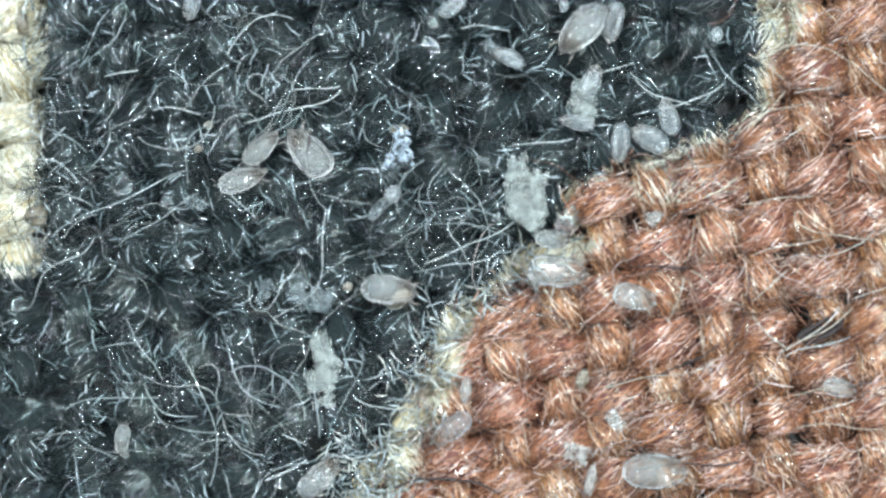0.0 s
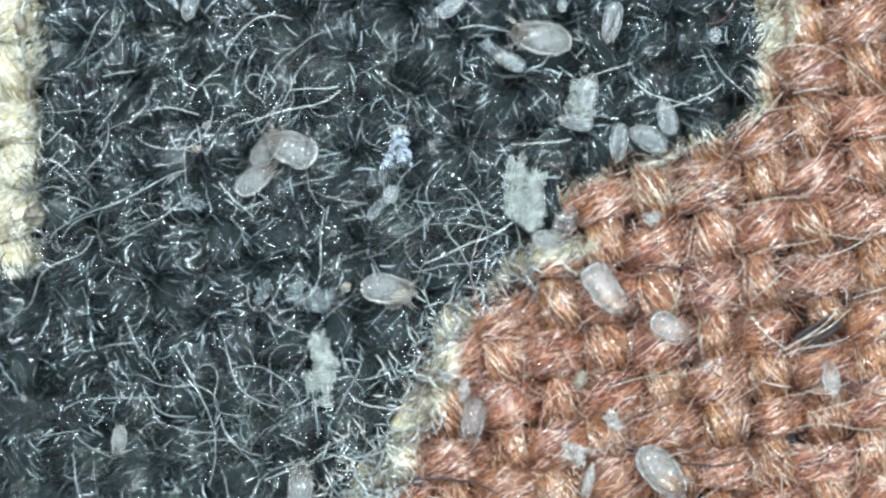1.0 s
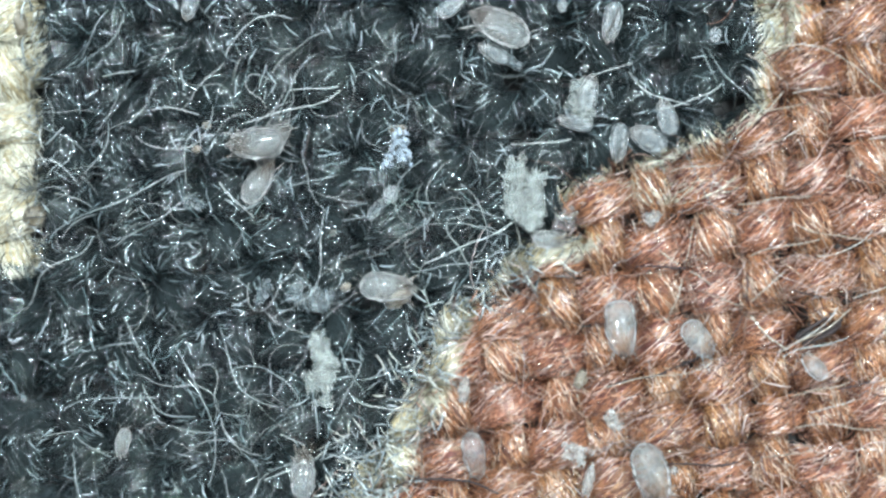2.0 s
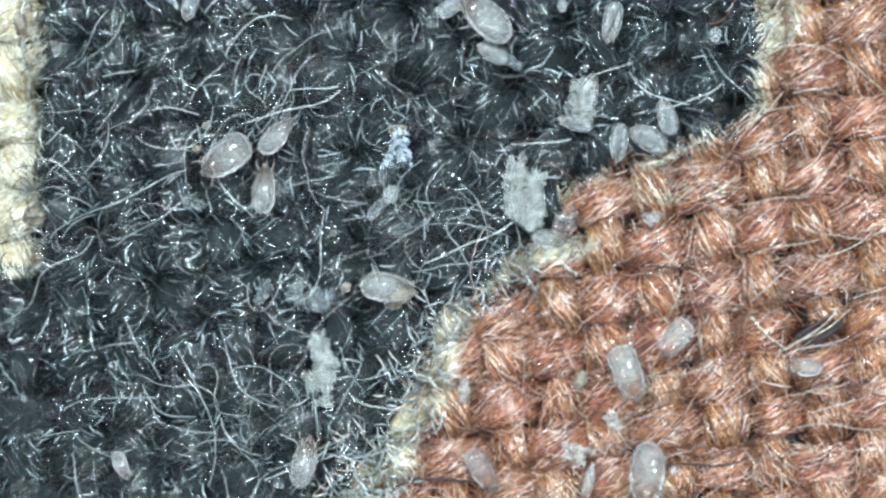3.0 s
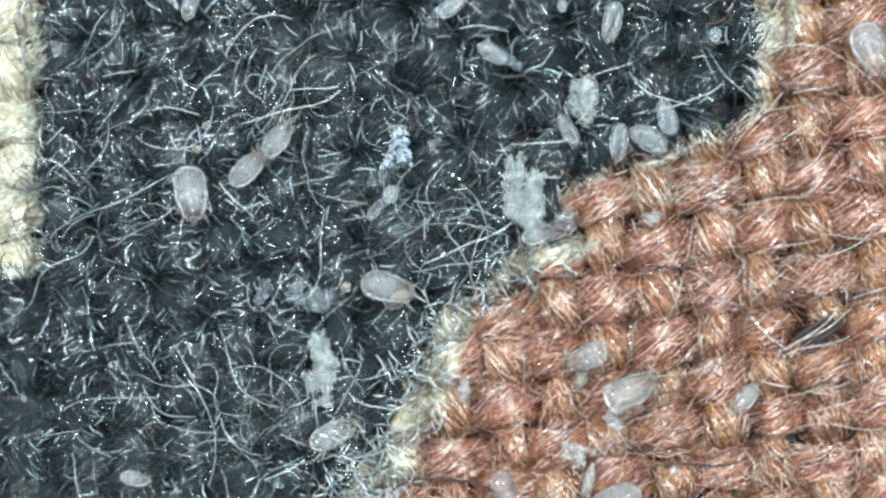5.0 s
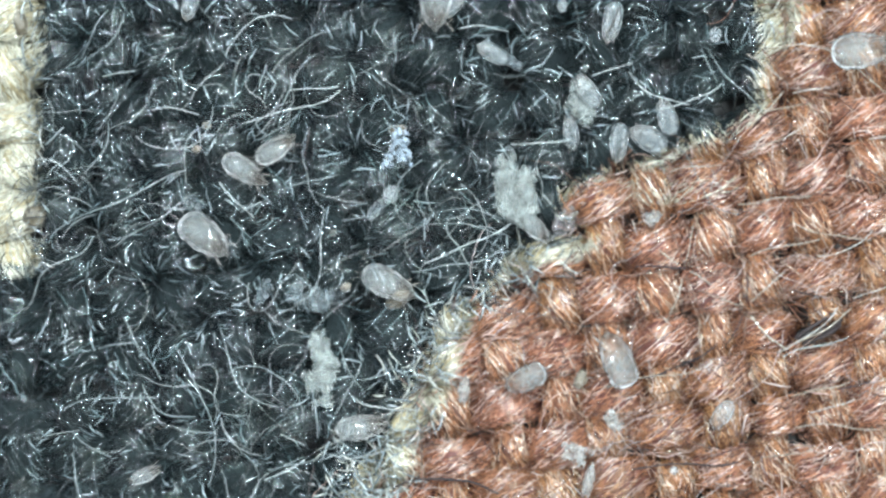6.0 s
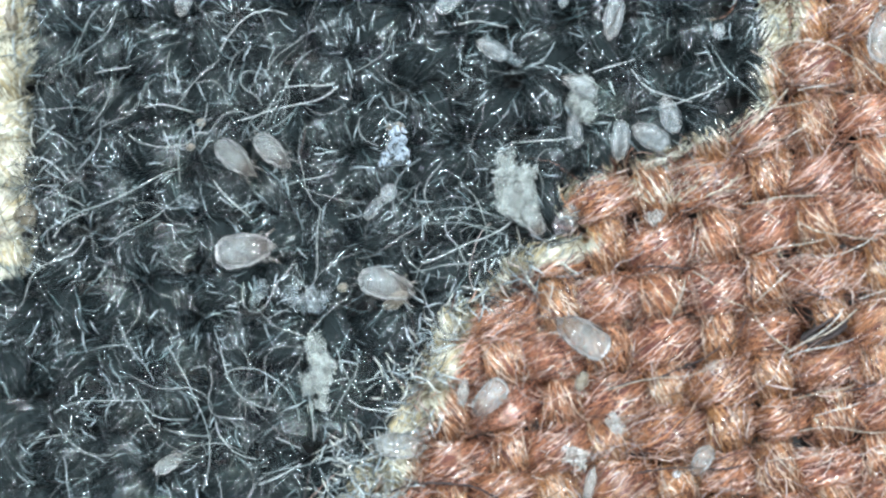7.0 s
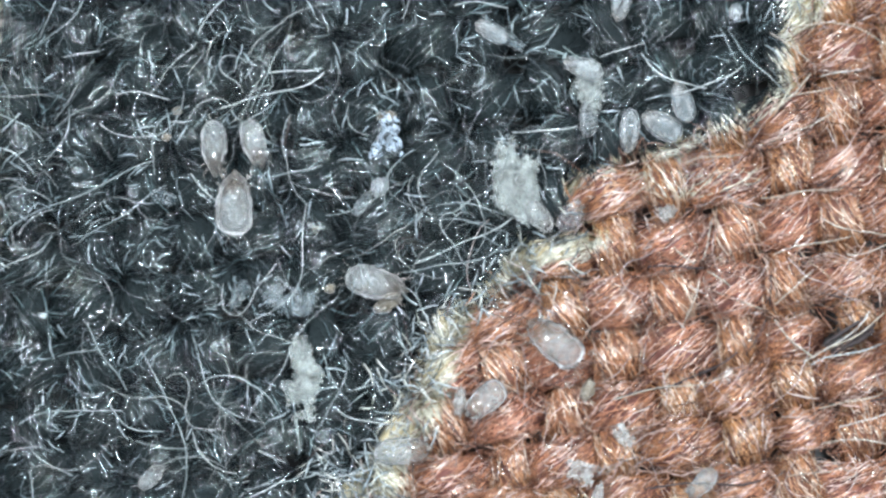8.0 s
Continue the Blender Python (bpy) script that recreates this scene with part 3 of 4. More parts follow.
def tapered_tube(points, radii, sides=7):
    """A closed bmesh tube through a few joints."""
    bm = bmesh.new()
    rows = []
    for k, p in enumerate(points):
        ahead = Vector(points[min(k + 1, len(points) - 1)]) - Vector(points[max(k - 1, 0)])
        turn = ahead.to_track_quat("Z", "Y")
        rows.append([bm.verts.new((Vector(p) + turn @ Vector((math.cos(a), math.sin(a), 0)) * radii[k]) * MU)
                     for a in [2 * math.pi * s / sides for s in range(sides)]])
    for a, b in zip(rows, rows[1:]):
        for s in range(sides):
            bm.faces.new((a[s], a[(s + 1) % sides], b[(s + 1) % sides], b[s]))
    bm.faces.new(rows[0][::-1])
    bm.faces.new(rows[-1])
    return bm


LEGS = []


def mite(length, width, skin, label, seed, blunt=2.8, tall=0.85, taper=0.2):
    """A mite with its head along +x: body, mouthparts, eight jointed legs, tail bristles."""
    thing = tagged(new("mite"), label, "mite", group="mites on the cloth")
    thing.empty_display_size = 0.0002
    part("body", mite_body(length, width, seed, blunt, 1.0, tall, taper), skin, thing)
    if tall > 0.6:
        gut = part("gut", mite_body(length * 0.86, width * 0.84, seed + 50, blunt, 0.8, 0.85, taper), GUT, thing, "cloudy inner organs")
        gut.location = (-0.02 * length * MU, 0, -0.02 * width * MU)
    a, b = length / 2, width / 2
    snout = tapered_tube([(a * 0.86, 0, -b * 0.16), (a * 0.97, 0, -b * 0.24), (a * 1.05, 0, -b * 0.36), (a * 1.08, 0, -b * 0.44)],
                         [b * 0.26, b * 0.2, b * 0.11, b * 0.04], 9)
    part("snout", snout, LIMB, thing, "brownish pointed mouthparts")
    for side in (-1, 1):
        for k, (root, reach, ahead) in enumerate(((0.72, 0.46, 0.56), (0.50, 0.56, 0.26), (-0.02, 0.50, -0.28), (-0.22, 0.46, -0.50))):
            out, fwd = b * reach * min(0.9, tall), a * ahead * 0.62 * min(1.0, tall + 0.15)
            root_at = Vector((a * root, side * b * 0.46, -b * 0.34)) * MU
            leg = tapered_tube([(0, 0, 0), (fwd * 0.30, side * out * 0.45, b * 0.10), (fwd * 0.66, side * out * 0.85, -b * 0.02),
                                (fwd * 0.95, side * out * 1.05, -b * 0.18), (fwd * 1.25, side * out * 1.12, -b * 0.24)],
                               [b * 0.10, b * 0.09, b * 0.07, b * 0.045, b * 0.02])
            ob = part("leg", leg, LIMB, thing)
            ob.location = root_at
            LEGS.append((ob, root_at, side, k, seed))
    for side in (-1, 1) if tall > 0.6 else ():
        for spread in (0.25, 0.7):
            tip = tapered_tube([(-a * 0.9, side * b * spread * 0.6, 0), (-a * 1.12, side * b * spread, b * 0.08), (-a * 1.3, side * b * spread * 1.5, 0)],
                               [0.7, 0.6, 0.25], 4)
            part("bristle", tip, LIMB, thing)
    return thing


stout_mite = mite(102, 60, MITE, "plump pearly mite with a brownish head walking on dark wool", 1, 4.2)
slim_mite = mite(88, 44, MITE, "slim milky mite with a narrow yellowish head on dark wool", 2, 3.2, 0.85, 0.5)
slender_mite = mite(80, 40, MITE, "slim milky mite resting among dark fibres", 3, 3.2, 0.85, 0.3)
ranging_mite = mite(112, 62, MITE, "large glossy grey-white mite roaming over dark wool", 4, 2.6)
leading_mite = mite(104, 58, MITE, "large glossy milky mite walking over rust wool", 5, 5.2)
round_mite = mite(78, 46, MITE, "small round-ended glossy mite trotting over rust wool", 6, 4.6)
clear_mite = mite(86, 42, MITE_PINK, "clear pinkish see-through mite on rust wool", 7, 3.6)
broad_mite = mite(116, 66, MITE, "very broad milky mite with bright reflections on rust wool", 8, 2.5)
small_mite = mite(60, 33, MITE, "small pale mite wandering over rust wool", 9, 2.9)
tiny_mite = mite(54, 27, MITE, "tiny slender pale mite on dark wool", 10, 2.9)
crossing_mite = mite(92, 45, MITE, "ribbed grey-white mite crossing from dark to cream wool", 11, 3.4)
edge_mite = mite(104, 66, MITE, "broad whitish mite at the far edge of the rust wool", 12, 3.4)
feeding_mite = mite(100, 54, MITE, "greenish-white mite feeding in the dark nap", 13, 3.0)
pale_mite = mite(60, 34, MITE, "small pale mite beside a crumbling cast skin", 14, 2.9)
husk_mite = mite(64, 32, MITE_THIN, "small white mite climbing on a cast skin", 15, 2.9, 0.45)
hiding_mite = mite(62, 27, MITE_THIN, "small pale mite burrowing into the dark nap", 16, 2.9, 0.45)
turning_mite = mite(58, 29, MITE_THIN, "small pale flat mite beside a white flake", 17, 2.9, 0.45)


# mites and eggs that lie still
def still_mite(u, v, heading, length, width, label, seed, h=0.0, skin=MITE_THIN):
    thing = mite(length, width, skin, label, seed, 3.2, 0.42)
    thing.matrix_basis = pose(*spot(u, v, width * 0.3 + h), 0, 0, heading)
    return thing


still_mite(1083, 40, 257, 74, 33, "grey resting mite with a dark fibre across its back", 31)
still_mite(1095, 253, 264, 70, 32, "grey resting mite in a huddle by the rust edge", 32, -2)
still_mite(1147, 246, 152, 70, 41, "plump grey resting mite in a huddle by the rust edge", 33)
still_mite(1180, 208, 108, 66, 33, "grey resting mite leaning on its neighbour in a huddle", 34, 4)
still_mite(798, 13, 35, 52, 28, "small pale mite half sunk in the dark nap", 35, -4)
still_mite(336, 12, 255, 50, 28, "small grey mite half sunk in the dark nap", 36, -6)
still_mite(1000, 392, 60, 58, 38, "clear pinkish mite half buried beside a cast skin", 37, -12, MITE_PINK)


def lump(name, u, v, h, size, rot, material, label, category, seed, rough=0.35, grain=2.2, smooth=True, level=4):
    """A crumb with a rugged skin: size is length, width and height."""
    bm = bmesh.new()
    bmesh.ops.create_icosphere(bm, subdivisions=level, radius=1)
    shift = Vector((seed * 2.3, seed * 5.1, seed * 1.3))
    for vert in bm.verts:
        p = vert.co.copy()
        r = 1 + rough * noise.fractal(p * grain + shift, 0.9, 2.1, 4)
        vert.co = Vector((p.x * r * size[0], p.y * r * size[1], p.z * r * size[2])) * (MU / 2)
    me = bpy.data.meshes.new(name)
    bm.to_mesh(me)
    bm.free()
    me.polygons.foreach_set("use_smooth", [smooth] * len(me.polygons))
    me.materials.append(material)
    ob = new(name, me)
    ob.matrix_basis = pose(*spot(u, v, h), 0, 0, rot)
    return tagged(ob, label, category)


for row in (
    ("egg", 1266, 62, 4, (28, 22, 20), 80, SHELL, "tiny pearly egg stuck to the dark nap", "egg", 1, 0.02),
    ("egg", 995, 10, 4, (26, 17, 16), 85, SHELL, "tiny pearly egg stuck to the dark nap", "egg", 2, 0.02),
    ("egg", 590, 413, 2, (13, 10, 9), 40, TAN, "tiny tan egg in the dark nap", "egg", 3, 0.04),
    ("egg", 1193, 833, 4, (16, 14, 12), 20, SHELL, "tiny pinkish egg on rust wool", "egg", 4, 0.03),
    ("crumb", 1155, 386, 10, (26, 20, 16), 30, DUST, "small white crumb on rust wool", "crumb", 5, 0.7),
    ("crumb", 692, 344, 10, (32, 26, 20), 60, SHELL, "pale rounded crumb caught in dark fibres", "crumb", 6, 0.3),
    ("crumb", 664, 372, 6, (40, 16, 14), 55, FLAKE, "pale elongated crumb caught in dark fibres", "crumb", 7, 0.4),
    # two low brown lumps that colour the cream strip brown in places
    ("crumb", 60, 382, -2, (40, 36, 14), 10, BROWN, "round brown lump on the cream wool", "crumb", 19, 0.2),
    ("crumb", 34, 40, -12, (26, 46, 20), 15, BROWN, "brown lump sunk into the cream wool", "crumb", 25, 0.3),
    ("crumb", 366, 222, 4, (15, 12, 10), 20, TAN, "tan speck in the dark nap", "crumb", 8, 0.4),
    ("crumb", 348, 264, 4, (14, 11, 10), 20, TAN, "tan speck in the dark nap", "crumb", 9, 0.4),
    ("crumb", 1027, 672, 6, (34, 20, 18), 70, TAN, "tan crumb wedged in the rust weave", "crumb", 10, 0.4),
    ("crumb", 612, 508, 4, (16, 13, 12), 10, TAN, "tan speck in front of a feeding mite", "crumb", 11, 0.4),
    # no crumb here: a lump coloured as the reddish glint over the crystal
    ("crumb", 703, 230, 6, (30, 15, 12), 10, TAN, "tan lump standing in for a reddish-brown glint above a crystal grain", "crumb", 23, 0.5),
    ("crumb", 706, 530, 2, (46, 24, 18), 30, TAN, "yellowish crumb under a feeding mite", "crumb", 21, 0.35),
    ("crumb", 1042, 850, 4, (52, 18, 16), 80, DUST, "whitish sliver standing in the rust weave", "crumb", 13, 0.4),
    ("crumb", 821, 690, 8, (46, 17, 14), 82, DUST, "whitish flake standing at the cream edge", "crumb", 14, 0.4),
):
    lump(*row)


def ragged_sheet(bm, x, y, h, length, width, turn, tip, seed, thick=2.4):
    """Adds a thin crumpled flake with a torn outline and a few holes to a bmesh."""
    across, along = 16, int(16 * length / width)
    place = Matrix.Translation((x, y, h)) @ Euler((radians(tip), radians(tip * 0.6), radians(turn))).to_matrix().to_4x4()
    grid = {}
    for a in range(across + 1):
        for b in range(along + 1):
            p, q = a / across * 2 - 1, b / along * 2 - 1
            n1 = noise.noise((p * 1.6 + seed, q * length / width * 1.6, seed * 0.7))
            n2 = noise.noise((p * 4.5 + seed, q * length / width * 4.5, seed * 1.9))
            reach = math.hypot(p, q) * (1 - 0.25 * abs(p * q))
            if reach > 1.0 + 0.26 * n1 + 0.22 * n2 or (n1 < -0.5 and n2 < 0.0):
                continue
            lift = 6.5 * noise.noise((p * 1.3, q * 2.2 + seed, 3.0)) + 2 * n2 - 7 * (p * p + q * q) * 0.4
            grid[a, b] = (Vector((p * width / 2 + 2 * n2, q * length / 2 + 2 * n1, lift)))
    top, low = {}, {}
    for key, p in grid.items():
        top[key] = bm.verts.new((place @ p) * MU)
        low[key] = bm.verts.new((place @ (p - Vector((0, 0, thick)))) * MU)
    cells = [(a, b) for a, b in grid if all(k in grid for k in ((a + 1, b), (a, b + 1), (a + 1, b + 1)))]
    edges = {}
    for a, b in cells:
        loop = [(a, b), (a + 1, b), (a + 1, b + 1), (a, b + 1)]
        bm.faces.new([top[k] for k in loop])
        bm.faces.new([low[k] for k in reversed(loop)])
        for m, n in zip(loop, loop[1:] + loop[:1]):
            if (n, m) in edges:
                del edges[n, m]
            else:
                edges[m, n] = True
    for m, n in edges:
        bm.faces.new((top[n], top[m], low[m], low[n]))
    bmesh.ops.delete(bm, geom=[v for v in bm.verts if not v.link_faces], context="VERTS")


def cast_skin(u, v, label, sheets, grains, material=HUSK, name="cast_skin", category="cast skin"):
    """Shed skin: torn, crumpled sheets with clinging grains, one piece."""
    bm = bmesh.new()
    for row in sheets:
        ragged_sheet(bm, *row)
    for k, (x, y, h, size) in enumerate(grains):
        made = bmesh.ops.create_icosphere(bm, subdivisions=2, radius=1)
        for vert in made["verts"]:
            p = vert.co.copy()
            vert.co = (Vector((x, y, h)) + p * size / 2 * (1 + 0.5 * noise.noise(p * 1.6 + Vector((k * 3.1, 0, 0))))) * MU
    me = bpy.data.meshes.new(name)
    bm.to_mesh(me)
    bm.free()
    me.polygons.foreach_set("use_smooth", [True] * len(me.polygons))
    me.materials.append(material)
    ob = new(name, me)
    ob.matrix_basis = pose(*spot(u, v, 0))
    return tagged(ob, label, category)


crumbled_skin = cast_skin(930, 342, "crumbling whitish cast skin heap at the rust edge", (
    (-2, -10, 22, 94, 72, 8, 8, 3.3), (-6, -26, 24, 70, 62, 60, -10, 5.2), (-13, 38, 14, 60, 40, 18, 10, 7.7),
    (10, -48, 18, 46, 44, -30, 10, 9.4), (16, 14, 18, 60, 36, -15, -18, 12.6)),
    ((-26, -30, 18, 18), (-14, -46, 18, 15), (4, 2, 30, 17), (-18, 12, 22, 14), (14, -58, 16, 13), (20, -20, 22, 12), (-8, 26, 24, 12)))
cast_skin(570, 657, "ragged flat whitish cast skin on the dark nap", (
    (-3, 36, 12, 74, 38, 8, 6, 21.3), (8, 4, 13, 56, 44, -18, -5, 24.8), (-7, -32, 13, 74, 48, 12, 5, 28.1)),
    ((-18, -10, 16, 11), (14, -30, 15, 12), (-12, 60, 14, 10)))
cast_skin(1030, 174, "crumpled whitish cast skin with a mite on it", (
    (0, 8, 12, 56, 42, 10, 10, 33.2), (-10, -14, 12, 44, 36, 50, -12, 35.9), (10, -34, 9, 38, 26, -20, 10, 38.4)),
    ((-14, -6, 18, 16), (-4, 10, 20, 14), (12, -2, 16, 12)))

for u, v, label, length, width, turn, material, name in (
    (1020, 806, "pale torn dust flake wedged in the rust weave", 58, 38, 70, DUST, "dust_flake"),
    (1086, 746, "small pale dust flake on rust wool", 40, 26, 40, DUST, "dust_flake"),
    (346, 361, "small pale torn flake in the dark nap", 38, 26, 70, FLAKE, "skin_flake"),
    (466, 518, "thin blue-grey skin flake on the dark nap", 48, 24, -30, FLAKE, "skin_flake"),
    (548, 528, "wide glassy skin flake on the dark nap", 88, 50, 78, FLAKE, "skin_flake"),
    (888, 98, "narrow pale skin flake in the dark nap", 88, 20, 58, FLAKE, "skin_flake"),
):
    cast_skin(u, v, label, ((0, 0, 8, length, width, turn, 6, length + width * 0.37),), ((width * 0.2, -width * 0.2, 9, 9),), material, name, "flake")


def crystal(u, v, h, label):
    """A cluster of clear angular splinters grown together."""
    thing = tagged(new("crystal_grain"), label, "crystal")
    thing.empty_display_size = 0.0001
    thing.matrix_basis = pose(*spot(u, v, h))
    dice = random.Random(5)
    bm = bmesh.new()
    for rise in (-32, -14, 6, 26):
        half = 16 - rise * 0.26
        for a in range(9):
            spread = dice.uniform(0.82, 1.08)
            bm.verts.new(Vector((half * spread * math.cos(a * 0.7), rise + dice.uniform(-4, 4), 1 + 9 * spread * math.sin(a * 0.7))) * MU)
    hull = bmesh.ops.convex_hull(bm, input=bm.verts[:])
    bmesh.ops.delete(bm, geom=[e for e in hull["geom_interior"] if isinstance(e, bmesh.types.BMVert)], context="VERTS")
    core = bpy.data.meshes.new("core")
    bm.to_mesh(core)
    bm.free()
    part("core", core, FLAKE, thing, "clear bluish core")
    for k in range(54):
        bm = bmesh.new()
        rise = dice.uniform(-32, 30)
        centre = Vector((dice.uniform(-1, 1) * (20 - rise * 0.3), rise, dice.uniform(6, 13)))
        long_way = Vector((dice.uniform(-1, 1), dice.uniform(-1, 1), 0.3)).normalized() * dice.uniform(5, 11)
        grown = [bm.verts.new((centre + long_way * dice.uniform(-1, 1) + Vector([dice.uniform(-3.5, 3.5) for _ in range(3)])) * MU) for _ in range(9)]
        hull = bmesh.ops.convex_hull(bm, input=grown)
        bmesh.ops.delete(bm, geom=[e for e in hull["geom_interior"] if isinstance(e, bmesh.types.BMVert)], context="VERTS")
        me = bpy.data.meshes.new("splinter")
        bm.to_mesh(me)
        bm.free()
        part("splinter", me, ICE, thing)
    return thing


crystal(705, 262, 4, "glittering blue-white crystal grain lodged in dark wool")

# ---- what moves ----


def at(t, u, v, heading, h):
    return (t, pose(*spot(u, v, h), 0, 0, heading))


def stride(leg, root_at, side, k, seed):
    """Short alternate steps of one leg, about its hip."""
    rows, t, n = [], 0.0, 0
    while t < 8.0:
        swing = 14 * math.sin(n * 2.2 + seed * 1.3 + k * 1.6 + (0 if side > 0 else math.pi))
        rows.append((t, Matrix.Translation(root_at) @ pose(0, 0, 0, 0, 0, swing)))
        t, n = t + 0.2, n + 1
    rows.append((8.0, Matrix.Translation(root_at)))
    walk(leg, rows)


def motions():
    walk(stout_mite, [at(0, 544, 272, 130, 34), at(0.5, 543, 276, 132, 34), at(1, 514, 262, 155, 34), at(1.5, 466, 245, 167, 34), at(1.7, 464, 249, 172, 34), at(2.25, 442, 258, 195, 34), at(2.8, 418, 271, 214, 34), at(3, 401, 279, 215, 34), at(3.5, 378, 287, 218, 34), at(4, 370, 290, 235, 34), at(4.5, 345, 315, 254, 34), at(4.7, 341, 324, 262, 34), at(5.25, 340, 366, 290, 34), at(5.8, 348, 403, 314, 34), at(6, 363, 417, 320, 34), at(6.5, 408, 447, 343, 34), at(7, 442, 443, 368, 34), at(7.5, 459, 426, 418, 34), at(8, 459, 372, 448, 34)])
    walk(slim_mite, [at(0, 427, 318, 20, 19), at(0.5, 448, 316, 26, 19), at(1, 455, 315, 38, 19), at(1.5, 454, 319, 50, 19), at(1.7, 455, 321, 54, 19), at(2.8, 471, 330, 72, 19), at(3, 468, 335, 88, 19), at(3.5, 463, 322, 99, 19), at(4, 450, 304, 66, 19), at(4.5, 443, 303, 63, 19), at(4.7, 444, 297, 62, 19), at(5.25, 438, 296, 18, 19), at(5.8, 431, 298, -27, 19), at(6, 433, 302, -32, 19), at(6.5, 428, 289, -42, 19), at(7, 427, 284, -42, 19), at(7.5, 430, 293, -68, 19), at(8, 426, 281, -88, 19)])
    walk(slender_mite, [at(0, 460, 262, 45, 14), at(0.5, 471, 254, 48, 14), at(1, 474, 262, 52, 14), at(1.5, 478, 256, 54, 14), at(1.7, 482, 252, 55, 14), at(2.8, 494, 242, 55, 14), at(3, 489, 241, 52, 14), at(3.5, 489, 238, 46, 14), at(4, 495, 238, 58, 14), at(4.5, 494, 240, 58, 14), at(4.7, 496, 240, 58, 14), at(5.8, 484, 264, 40, 14), at(6, 488, 264, 35, 14), at(6.5, 493, 265, -2, 14), at(7, 490, 272, -42, 14), at(7.5, 492, 276, -60, 14), at(8, 490, 274, -72, 14)])
    walk(ranging_mite, [at(0, 1027, 52, -132, 29), at(0.5, 996, 68, -142, 29), at(1, 956, 68, -188, 29), at(1.5, 924, 62, -200, 29), at(1.7, 905, 55, -202, 29), at(2.8, 866, 37, -218, 29), at(3, 860, 33, -222, 29), at(3.5, 843, 22, -228, 29), at(4, 800, -62, -215, 29), at(4.7, 765, -95, -170, 29), at(5.25, 762, -55, -120, 29), at(5.8, 767, 6, -97, 29), at(6, 772, -3, -92, 29), at(6.2, 800, -50, -60, 29), at(7, 901, -139, 0, 29), at(8, 992, -158, 10, 29)])
    walk(leading_mite, [at(0, 984, 481, -5, 24), at(0.5, 1034, 492, -28, 24), at(1, 1070, 513, -54, 24), at(1.5, 1082, 531, -77, 24), at(1.7, 1090, 550, -86, 24), at(2.8, 1107, 650, -74, 24), at(3, 1110, 660, -70, 24), at(3.5, 1115, 697, -62, 24), at(4, 1130, 711, -43, 24), at(4.5, 1137, 698, -3, 24), at(4.7, 1131, 699, 4, 24), at(5.25, 1108, 675, 50, 24), at(5.8, 1100, 648, 95, 24), at(6, 1092, 637, 112, 24), at(6.5, 1068, 626, 141, 24), at(7, 1029, 592, 146, 24), at(7.5, 1033, 593, 152, 24), at(8, 974, 594, 142, 24)])
    walk(round_mite, [at(0, 1120, 527, -18, 20), at(0.5, 1148, 545, -25, 20), at(1, 1187, 580, -30, 20), at(1.5, 1219, 595, -20, 20), at(1.7, 1237, 602, -32, 20), at(2.25, 1228, 598, -72, 20), at(2.8, 1199, 592, -105, 20), at(3, 1195, 598, -130, 20), at(3.5, 1173, 605, -168, 20), at(4, 1135, 617, -162, 20), at(4.5, 1079, 628, -165, 20), at(4.7, 1063, 629, -165, 20), at(5.8, 952, 659, -145, 20), at(6, 930, 670, -158, 20), at(6.5, 887, 685, -162, 20), at(7, 867, 699, -135, 20), at(7.5, 848, 709, -137, 20), at(8, 862, 687, -142, 20)])
    walk(clear_mite, [at(0, 795, 760, 215, 14), at(0.5, 814, 757, 226, 14), at(1, 837, 747, 260, 14), at(1.5, 834, 790, 266, 14), at(1.7, 836, 799, 270, 14), at(2.8, 848, 825, 298, 14), at(3, 852, 831, 298, 14), at(3.5, 867, 842, 293, 14), at(4, 880, 849, 290, 14), at(4.5, 886, 858, 290, 14), at(4.7, 889, 862, 290, 14), at(5.8, 912, 915, 296, 14), at(8, 956, 944, 300, 14)])
    walk(broad_mite, [at(0, 1155, 833, 0, 28), at(0.5, 1164, 835, -4, 28), at(1, 1171, 835, -48, 28), at(1.5, 1158, 834, -61, 28), at(1.7, 1156, 838, -65, 28), at(2.8, 1144, 837, -86, 28), at(3, 1145, 838, -94, 28), at(3.5, 1126, 845, -131, 28), at(4, 1112, 862, -148, 28), at(4.5, 1092, 873, -155, 28), at(4.7, 1090, 880, -155, 28), at(5.8, 1030, 935, -145, 28), at(8, 928, 962, -140, 28)])
    walk(small_mite, [at(0, 1482, 687, -10, 13), at(0.5, 1467, 678, 45, 13), at(1, 1470, 669, 98, 13), at(1.5, 1446, 650, 120, 13), at(1.7, 1444, 649, 125, 13), at(2.8, 1424, 648, 170, 13), at(3, 1424, 650, 178, 13), at(3.5, 1402, 656, 172, 13), at(4, 1381, 660, 200, 13), at(4.5, 1346, 700, 228, 13), at(4.7, 1333, 704, 230, 13), at(5.8, 1288, 726, 242, 13), at(6, 1277, 735, 236, 13), at(6.5, 1256, 775, 228, 13), at(7, 1236, 809, 240, 13), at(7.5, 1231, 812, 224, 13), at(8, 1212, 822, 228, 13)])
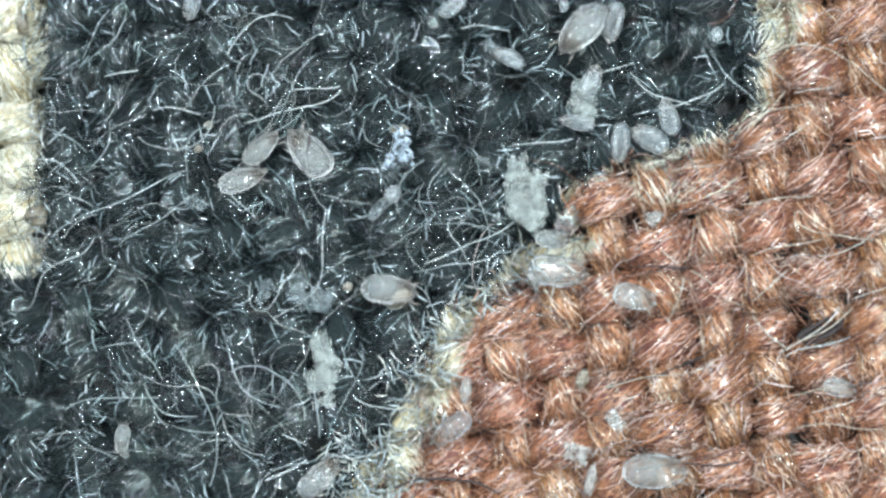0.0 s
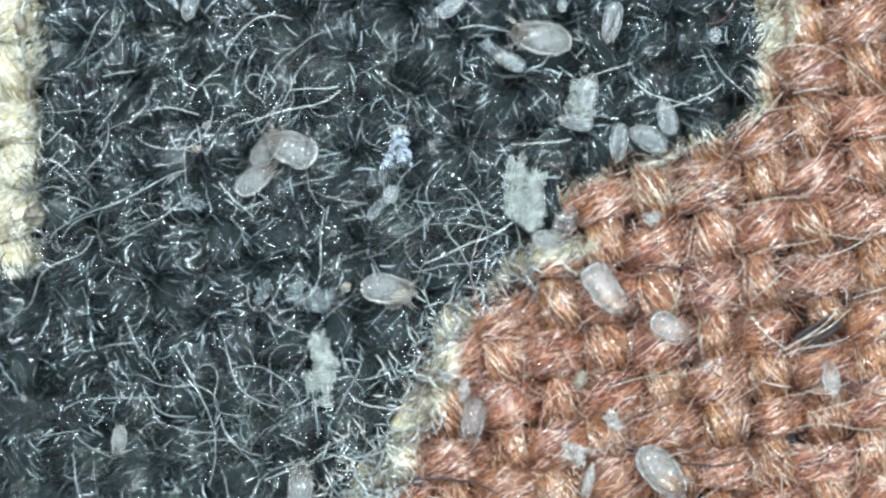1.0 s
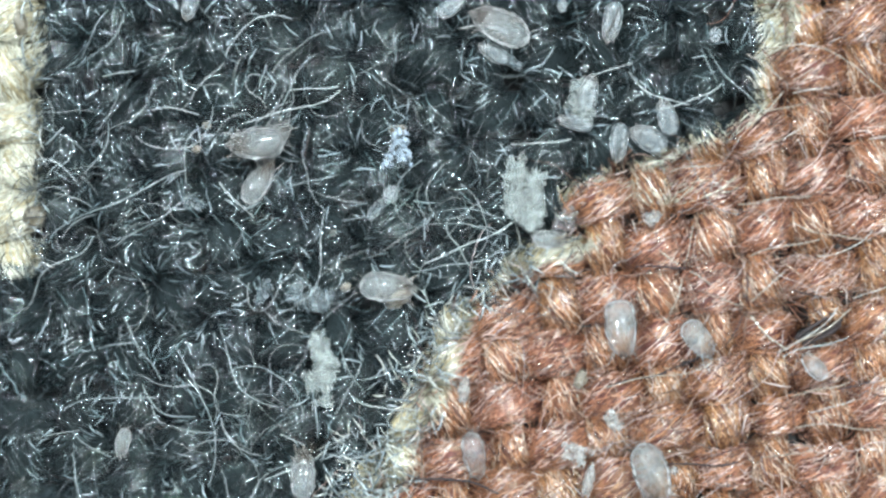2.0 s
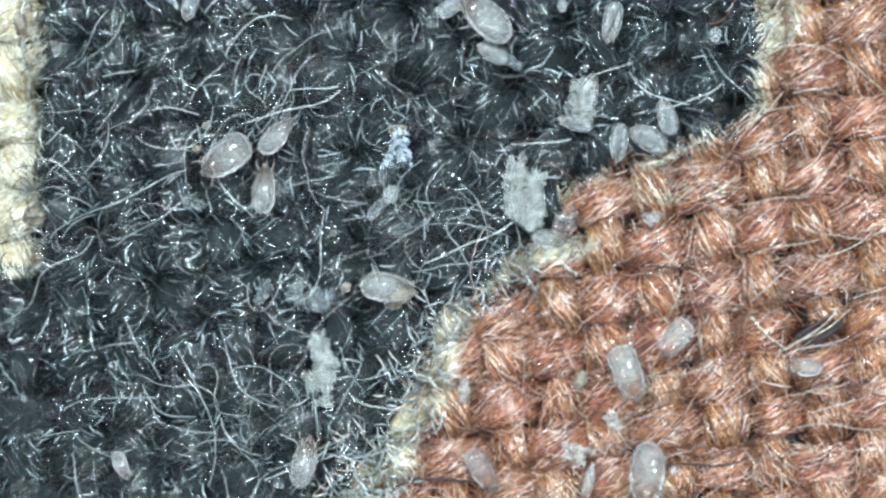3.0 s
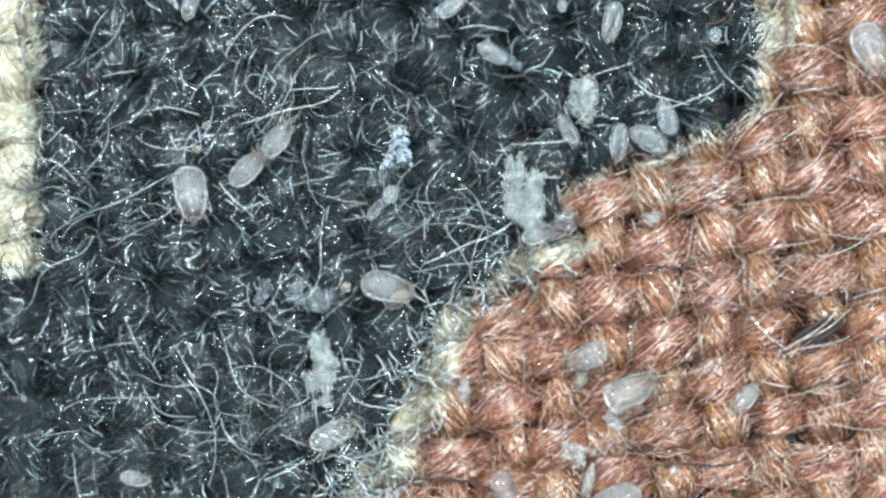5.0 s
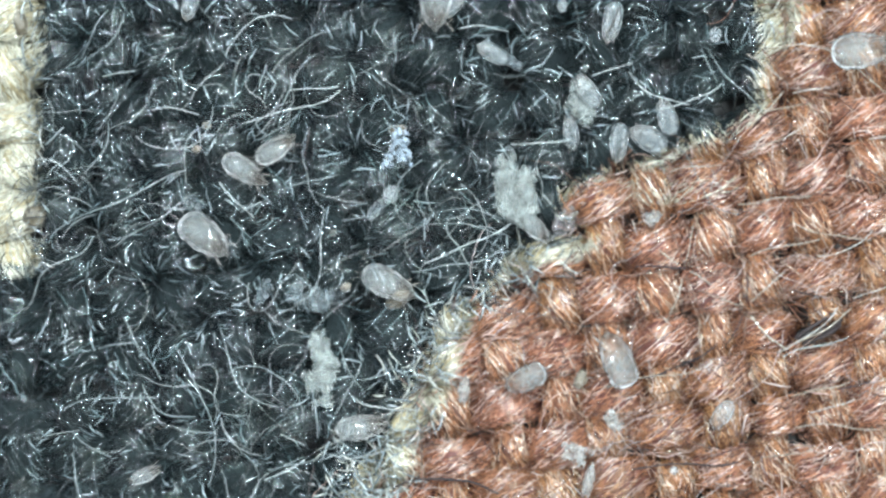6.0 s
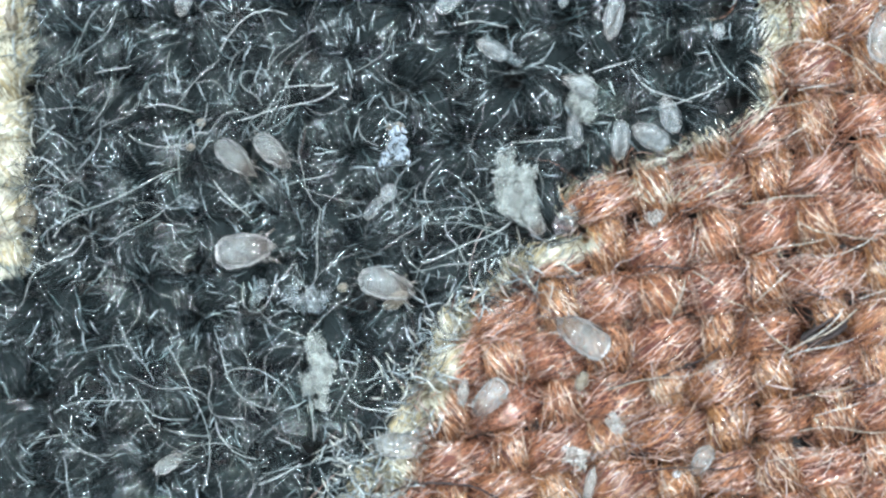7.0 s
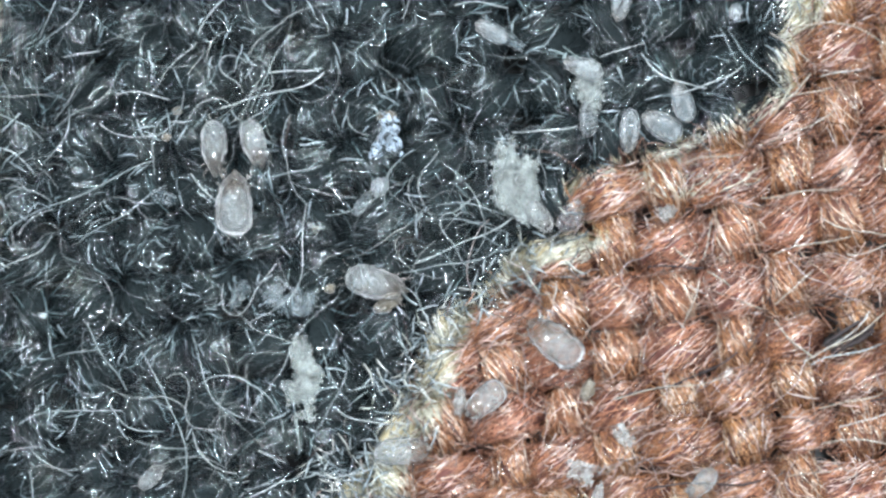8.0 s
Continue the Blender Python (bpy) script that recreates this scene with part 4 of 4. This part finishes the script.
    walk(tiny_mite, [at(0, 214, 778, -95, 11), at(0.5, 215, 778, -95, 11), at(1, 211, 780, -95, 11), at(1.5, 218, 775, -92, 11), at(1.7, 219, 777, -98, 11), at(2.8, 213, 815, -85, 11), at(3, 215, 823, -64, 11), at(3.5, 222, 838, -56, 11), at(4, 231, 845, -34, 11), at(4.5, 240, 851, -12, 11), at(4.7, 238, 850, -10, 11), at(5.8, 257, 841, 8, 11), at(6, 259, 840, 29, 11), at(6.5, 281, 824, 32, 11), at(7, 310, 814, 37, 11), at(7.5, 319, 812, 42, 11), at(8, 326, 810, 48, 11)])
    walk(crossing_mite, [at(0, 562, 845, 45, 19), at(0.5, 552, 853, 68, 19), at(1, 533, 860, 88, 19), at(1.5, 538, 854, 89, 19), at(1.7, 537, 846, 90, 19), at(2.8, 538, 824, 86, 19), at(3, 539, 817, 78, 19), at(3.5, 541, 812, 68, 19), at(4, 545, 806, 58, 19), at(4.5, 567, 782, 30, 19), at(4.7, 577, 777, 26, 19), at(5.25, 606, 758, 32, 19), at(5.8, 637, 746, 33, 19), at(6, 640, 756, 10, 19), at(6.5, 682, 775, -5, 19), at(7, 712, 783, -4, 19), at(7.5, 732, 770, 4, 19), at(8, 730, 769, 6, 19)])
    walk(edge_mite, [at(0, 1437, -160, -60, 28), at(3, 1465, -100, -55, 28), at(3.5, 1484, -40, -45, 28), at(4, 1503, 24, -42, 28), at(4.5, 1540, 47, -62, 28), at(4.7, 1543, 72, -78, 28), at(5.25, 1538, 92, -45, 28), at(5.8, 1523, 95, -12, 28), at(6, 1520, 91, 4, 28), at(6.5, 1548, 96, 45, 28), at(7, 1556, 69, 78, 28), at(7.5, 1555, 40, 85, 28), at(8, 1529, -12, 88, 28)])
    walk(feeding_mite, [at(0, 686, 513, -8, 20), at(1, 688, 512, -8, 20), at(1.7, 686, 508, -6, 20), at(2.8, 687, 509, -10, 20), at(4.7, 687, 511, -10, 20), at(5.25, 689, 506, -32, 20), at(5.8, 691, 500, -50, 20), at(6, 687, 502, -28, 20), at(6.5, 687, 505, -18, 20), at(7, 688, 503, -18, 20), at(7.5, 691, 501, -18, 20), at(8, 686, 499, -15, 20)])
    walk(pale_mite, [at(0, 974, 424, -5, 18), at(1, 972, 424, -5, 18), at(3, 972, 423, -4, 18), at(3.5, 966, 421, 18, 18), at(4, 962, 416, 30, 18), at(4.7, 953, 415, 36, 18), at(5.25, 952, 413, -10, 18), at(5.8, 952, 408, -58, 18), at(6, 948, 405, -48, 18), at(6.5, 946, 399, -40, 18), at(7, 943, 392, -60, 18), at(7.5, 946, 385, -58, 18), at(8, 949, 392, -50, 18)])
    walk(husk_mite, [at(0, 1043, 146, 70, 21), at(0.5, 1044, 150, 72, 21), at(1, 1042, 163, 82, 21), at(3, 1042, 165, 82, 21), at(4.7, 1042, 165, 84, 21), at(5.8, 1042, 160, 122, 21), at(6, 1040, 162, 124, 21), at(6.5, 1036, 164, 130, 21), at(7, 1025, 157, 155, 21), at(7.5, 1022, 155, 160, 21), at(8, 1020, 153, 162, 21)])
    walk(hiding_mite, [at(0, 1019, 217, 170, 9), at(1, 1018, 217, 170, 9), at(3, 1018, 218, 168, 9), at(3.5, 1008, 221, 152, 9), at(4, 1001, 225, 142, 9), at(4.5, 1003, 229, 138, 9), at(4.7, 1004, 230, 132, 9), at(5.8, 1010, 232, 100, 0), at(6.5, 1012, 236, 95, -6), at(8, 1028, 232, 95, -8)])
    walk(turning_mite, [at(0, 897, 102, 155, 12), at(0.5, 906, 107, 155, 12), at(1, 903, 109, 155, 12), at(1.5, 884, 98, 152, 12), at(1.7, 876, 94, 152, 12), at(2.8, 872, 95, 152, 12), at(4.7, 872, 95, 152, 12), at(6.5, 872, 95, 152, 12), at(8, 873, 95, 152, 12)])
    walk(crumbled_skin, [at(0, 930, 342, 0, 0), at(3, 930, 342, 0, 0), at(4.7, 930, 342, 0, 0), at(5.8, 917, 338, 3, 0),
                         at(6.5, 914, 336, 4, 0), at(7.0, 915, 335, 4, 0), at(8.0, 914, 335, 2, 0)])
    for leg, root_at, side, k, seed in LEGS:
        if seed < 30:
            stride(leg, root_at, side, k, seed)


motions()
